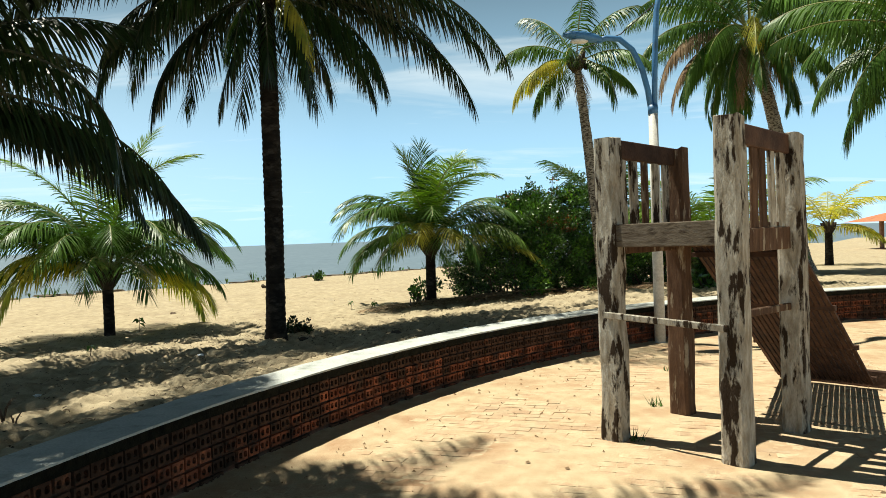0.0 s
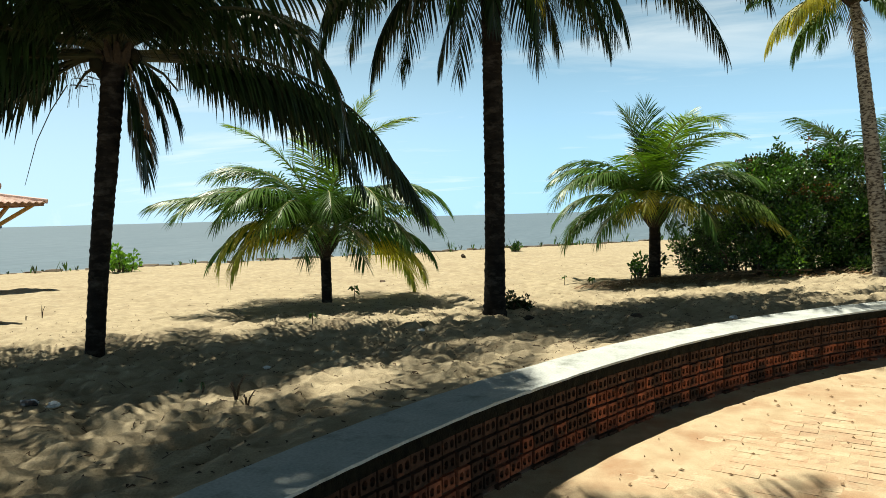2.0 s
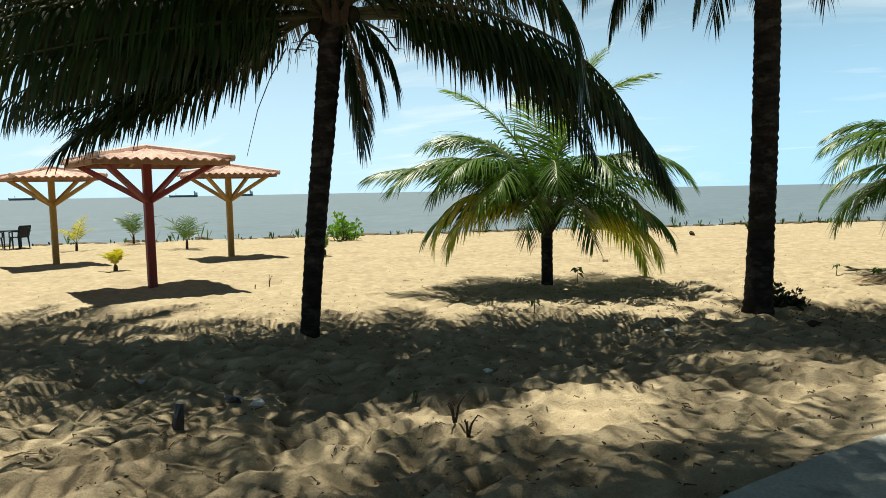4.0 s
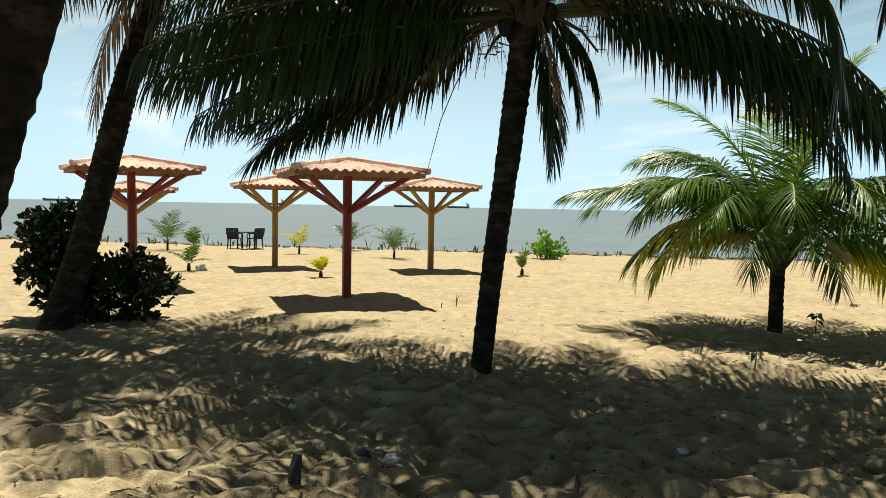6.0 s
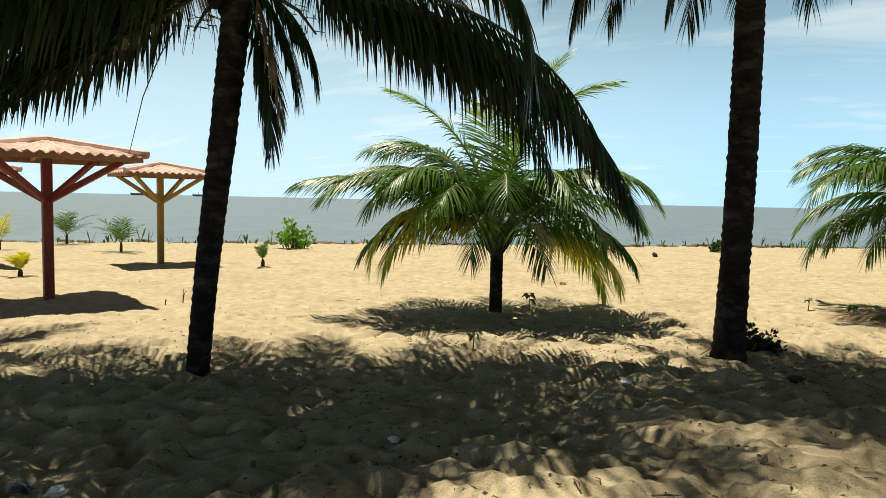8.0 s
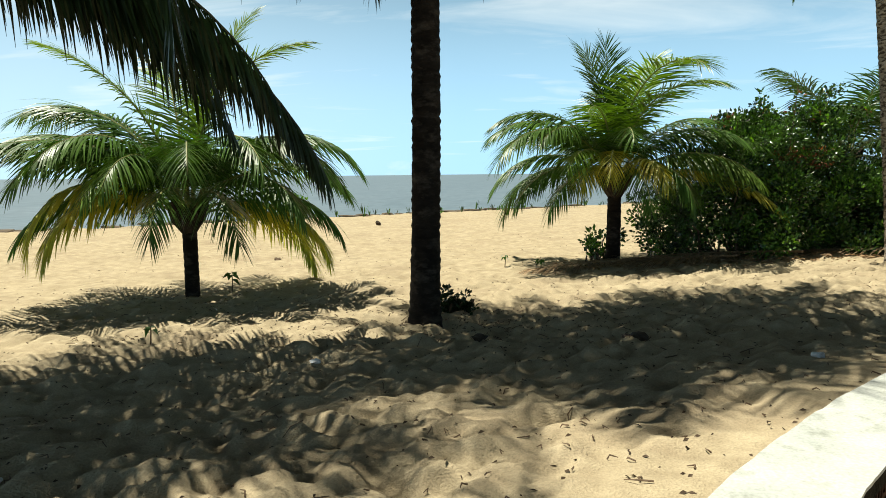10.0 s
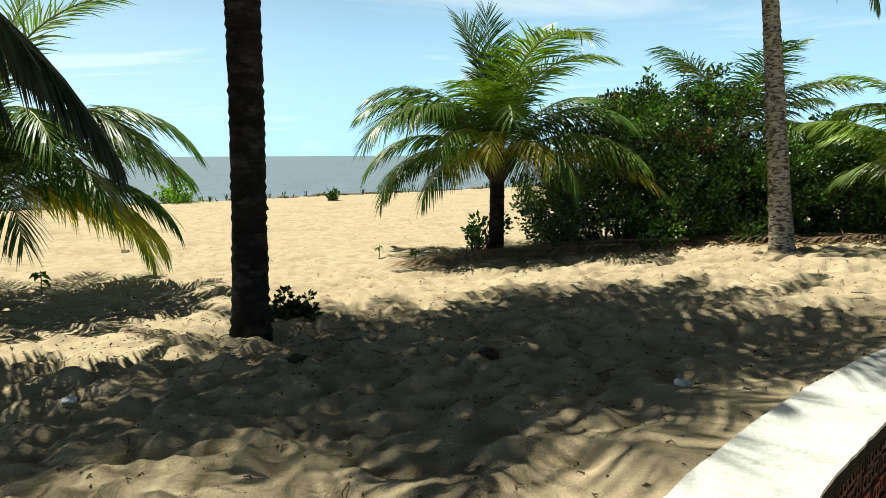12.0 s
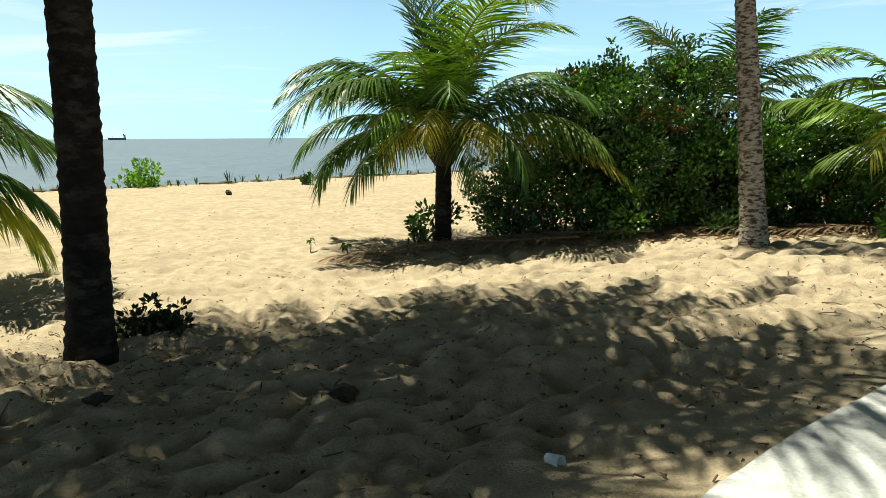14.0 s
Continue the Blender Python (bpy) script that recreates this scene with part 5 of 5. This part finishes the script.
cup = Soup()
for z, r in ((0.0, 0.028), (0.10, 0.038), (0.10, 0.034), (0.008, 0.025)):
    cup.v += [(r * math.cos(k * math.pi / 6), r * math.sin(k * math.pi / 6), z) for k in range(12)]
cup.f = [(i * 12 + k, i * 12 + (k + 1) % 12, (i + 1) * 12 + (k + 1) % 12, (i + 1) * 12 + k) for i in range(3) for k in range(12)] + [tuple(range(11, -1, -1)), tuple(36 + k for k in range(12))]
cu = solid("plastic_cup", cup, M_TRASH, "discarded white plastic cup lying on the sand", "cup", smooth=True)
cu.matrix_world = pose(0.17, 8.29, sand_height(0.17, 8.29) + 0.024, 84, 0, 40) @ Matrix.Scale(0.68, 4)

def weed(place, label, seed, h, n=6):
    rng = random.Random(seed)
    e = thing("sand_weed", (*place, sand_height(*place, False)), label, "weed", "weeds on the sand")
    st = Soup().tube([(0, 0, -0.03), (0.01, 0, h * 0.6), (0.0, 0.02, h)], [0.008, 0.006, 0.003], 5)
    part("stem", st, M_TWIG, e)
    for k in range(n):
        q = k * 2.4
        a = Vector((0, 0, h * (0.6 + 0.07 * k)))
        d = Vector((math.cos(q), math.sin(q), rng.uniform(-0.5, 0.3))).normalized() * h * 0.5
        w = Vector((-math.sin(q), math.cos(q), 0)) * h * 0.16
        part("leaf", Soup().add([a, a + d * 0.5 + w + Vector((0, 0, 0.02)), a + d - Vector((0, 0, 0.05)), a + d * 0.5 - w + Vector((0, 0, 0.02))], [(0, 1, 2, 3)]), M_LEAF, e)

weed((-5.77, 12.46), "small wilting brown-green weed on the sand", 1, 0.26)
weed((-4.05, 5.4), "tiny weed in the dappled shade", 2, 0.05, 4)
weed((-4.4, 5.6), "tiny weed in the dappled shade", 3, 0.05, 4)
weed((-1.6, 14.6), "small green weed near the hedge", 4, 0.22, 5)
weed((-2.2, 15.2), "small green weed near the hedge", 5, 0.18, 5)
weed((-5.1, 9.4), "thin weed on open sand", 6, 0.18, 4)
for k, (x, y) in enumerate(((1.32, 4.70), (1.95, 5.55), (1.75, 5.65), (2.35, 7.1))):
    rng = random.Random(200 + k)
    s = Soup()
    for _ in range(26):
        q, h = rng.uniform(0, 6.28), rng.uniform(0.03, 0.10)
        b = Vector((rng.uniform(-0.05, 0.05), rng.uniform(-0.05, 0.05), 0)); tip = b + Vector((math.cos(q) * h * 0.7, math.sin(q) * h * 0.7, h))
        sd = Vector((-math.sin(q), math.cos(q), 0)) * 0.006
        s.add([b - sd, b + sd, tip], [(0, 1, 2)])
    ob = solid("grass_tuft", s, M_LEAF, "small green grass tuft between the pavers", "grass", group="grass tufts")
    ob.matrix_world = pose(x, y, plaza_height(x, y) - 0.004)

# ---- pieces: bricks of the wall, pavers of the floor ----
def brick_soup():
    """A hollow brick's end with two rounded holes, joints left open round it. Its front is at x = 0 and looks to -x."""
    s = Soup()
    h = 0.038
    for y0, y1 in ((-0.049, 0.0), (0.0, 0.049)):
        c, rx, rz, k = (y0 + y1) / 2, 0.0155, 0.0205, 0.5
        box = [(y0, -h), (y1, -h), (y1, h), (y0, h)]
        hole = [(c - rx * k, -rz), (c + rx * k, -rz), (c + rx, -rz * k), (c + rx, rz * k), (c + rx * k, rz), (c - rx * k, rz), (c - rx, rz * k), (c - rx, -rz * k)]
        v = [(0, *u) for u in box + hole] + [(0.032, *u) for u in hole]
        f = []
        for n in range(4):
            m = (n + 1) % 4
            f.append((n, 4 + 2 * n, 4 + 2 * n + 1, m))
            f.append((m, 4 + 2 * n + 1, 4 + (2 * n + 2) % 8))
            f.append((4 + 2 * n, 12 + 2 * n, 12 + 2 * n + 1, 4 + 2 * n + 1))
        s.add(v, f)
    y, z = 0.049, h
    for p0, p1 in (((-y, -z), (y, -z)), ((y, -z), (y, z)), ((y, z), (-y, z)), ((-y, z), (-y, -z))):
        s.add([(0, *p0), (0, *p1), (0.035, *p1), (0.035, *p0)], [(3, 2, 1, 0)])
    return s

BS = brick_soup()
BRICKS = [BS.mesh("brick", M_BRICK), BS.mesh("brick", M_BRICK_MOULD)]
rest = [Soup(), Soup()]
rng = random.Random(55)
STEP = math.degrees(0.1155 / (R_IN + 0.03))
for k in range(int(92 / STEP)):
    a = 84 + k * STEP
    for row, z in enumerate((0.377, 0.282, 0.187, 0.092, -0.003)):
        if row == 4 and rng.random() < 0.4:
            continue
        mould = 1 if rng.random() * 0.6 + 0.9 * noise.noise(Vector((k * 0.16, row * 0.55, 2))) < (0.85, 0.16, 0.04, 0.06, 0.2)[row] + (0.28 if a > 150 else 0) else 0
        m = pose(0, 0, 0, 0, 0, a) @ pose(R_IN + 0.024 + rng.uniform(-0.005, 0.009), 0, z + rng.uniform(-0.003, 0.003), rng.uniform(-2, 2), 0, rng.uniform(-2, 2))
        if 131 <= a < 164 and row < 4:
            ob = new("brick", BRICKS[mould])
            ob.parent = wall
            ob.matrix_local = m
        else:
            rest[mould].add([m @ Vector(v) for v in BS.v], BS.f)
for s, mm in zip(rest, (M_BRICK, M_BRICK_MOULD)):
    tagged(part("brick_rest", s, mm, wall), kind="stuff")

PS = Soup().box(Matrix(), 0.192, 0.094, 0.05, 0.006)
PAVER = PS.mesh("paver", M_PAVER)
tail = Soup()
rng = random.Random(56)
n_own = 0
for i in range(-10, 40):
    for j in range(-2, 110):
        x0, y0 = i * 0.2 + (0.1 if j % 2 else 0) - 1.5, j * 0.1 + 1.2
        p = pose(0, 0, 0, 0, 0, -18) @ Vector((x0, y0, 0))
        if math.hypot(p.x - CX, p.y - CY) > R_IN - 0.12 or p.y > 10 or p.y < 1.5 or p.x > 7:
            continue
        top = plaza_height(p.x, p.y)
        if top > 0.008:
            continue
        m = pose(p.x, p.y, -0.0225 + rng.uniform(-0.002, 0.002), rng.uniform(-0.5, 0.5), rng.uniform(-0.5, 0.5), -18 + rng.uniform(-0.8, 0.8))
        if 0.2 < p.x < 3.0 and 3.4 < p.y < 6.2 and n_own < 290:
            ob = new("paver", PAVER)
            ob.parent = plaza
            ob.matrix_local = m
            n_own += 1
        else:
            tail.add([m @ Vector(v) for v in PS.v], PS.f)
tagged(part("paver_rest", tail, M_PAVER, plaza), kind="stuff")
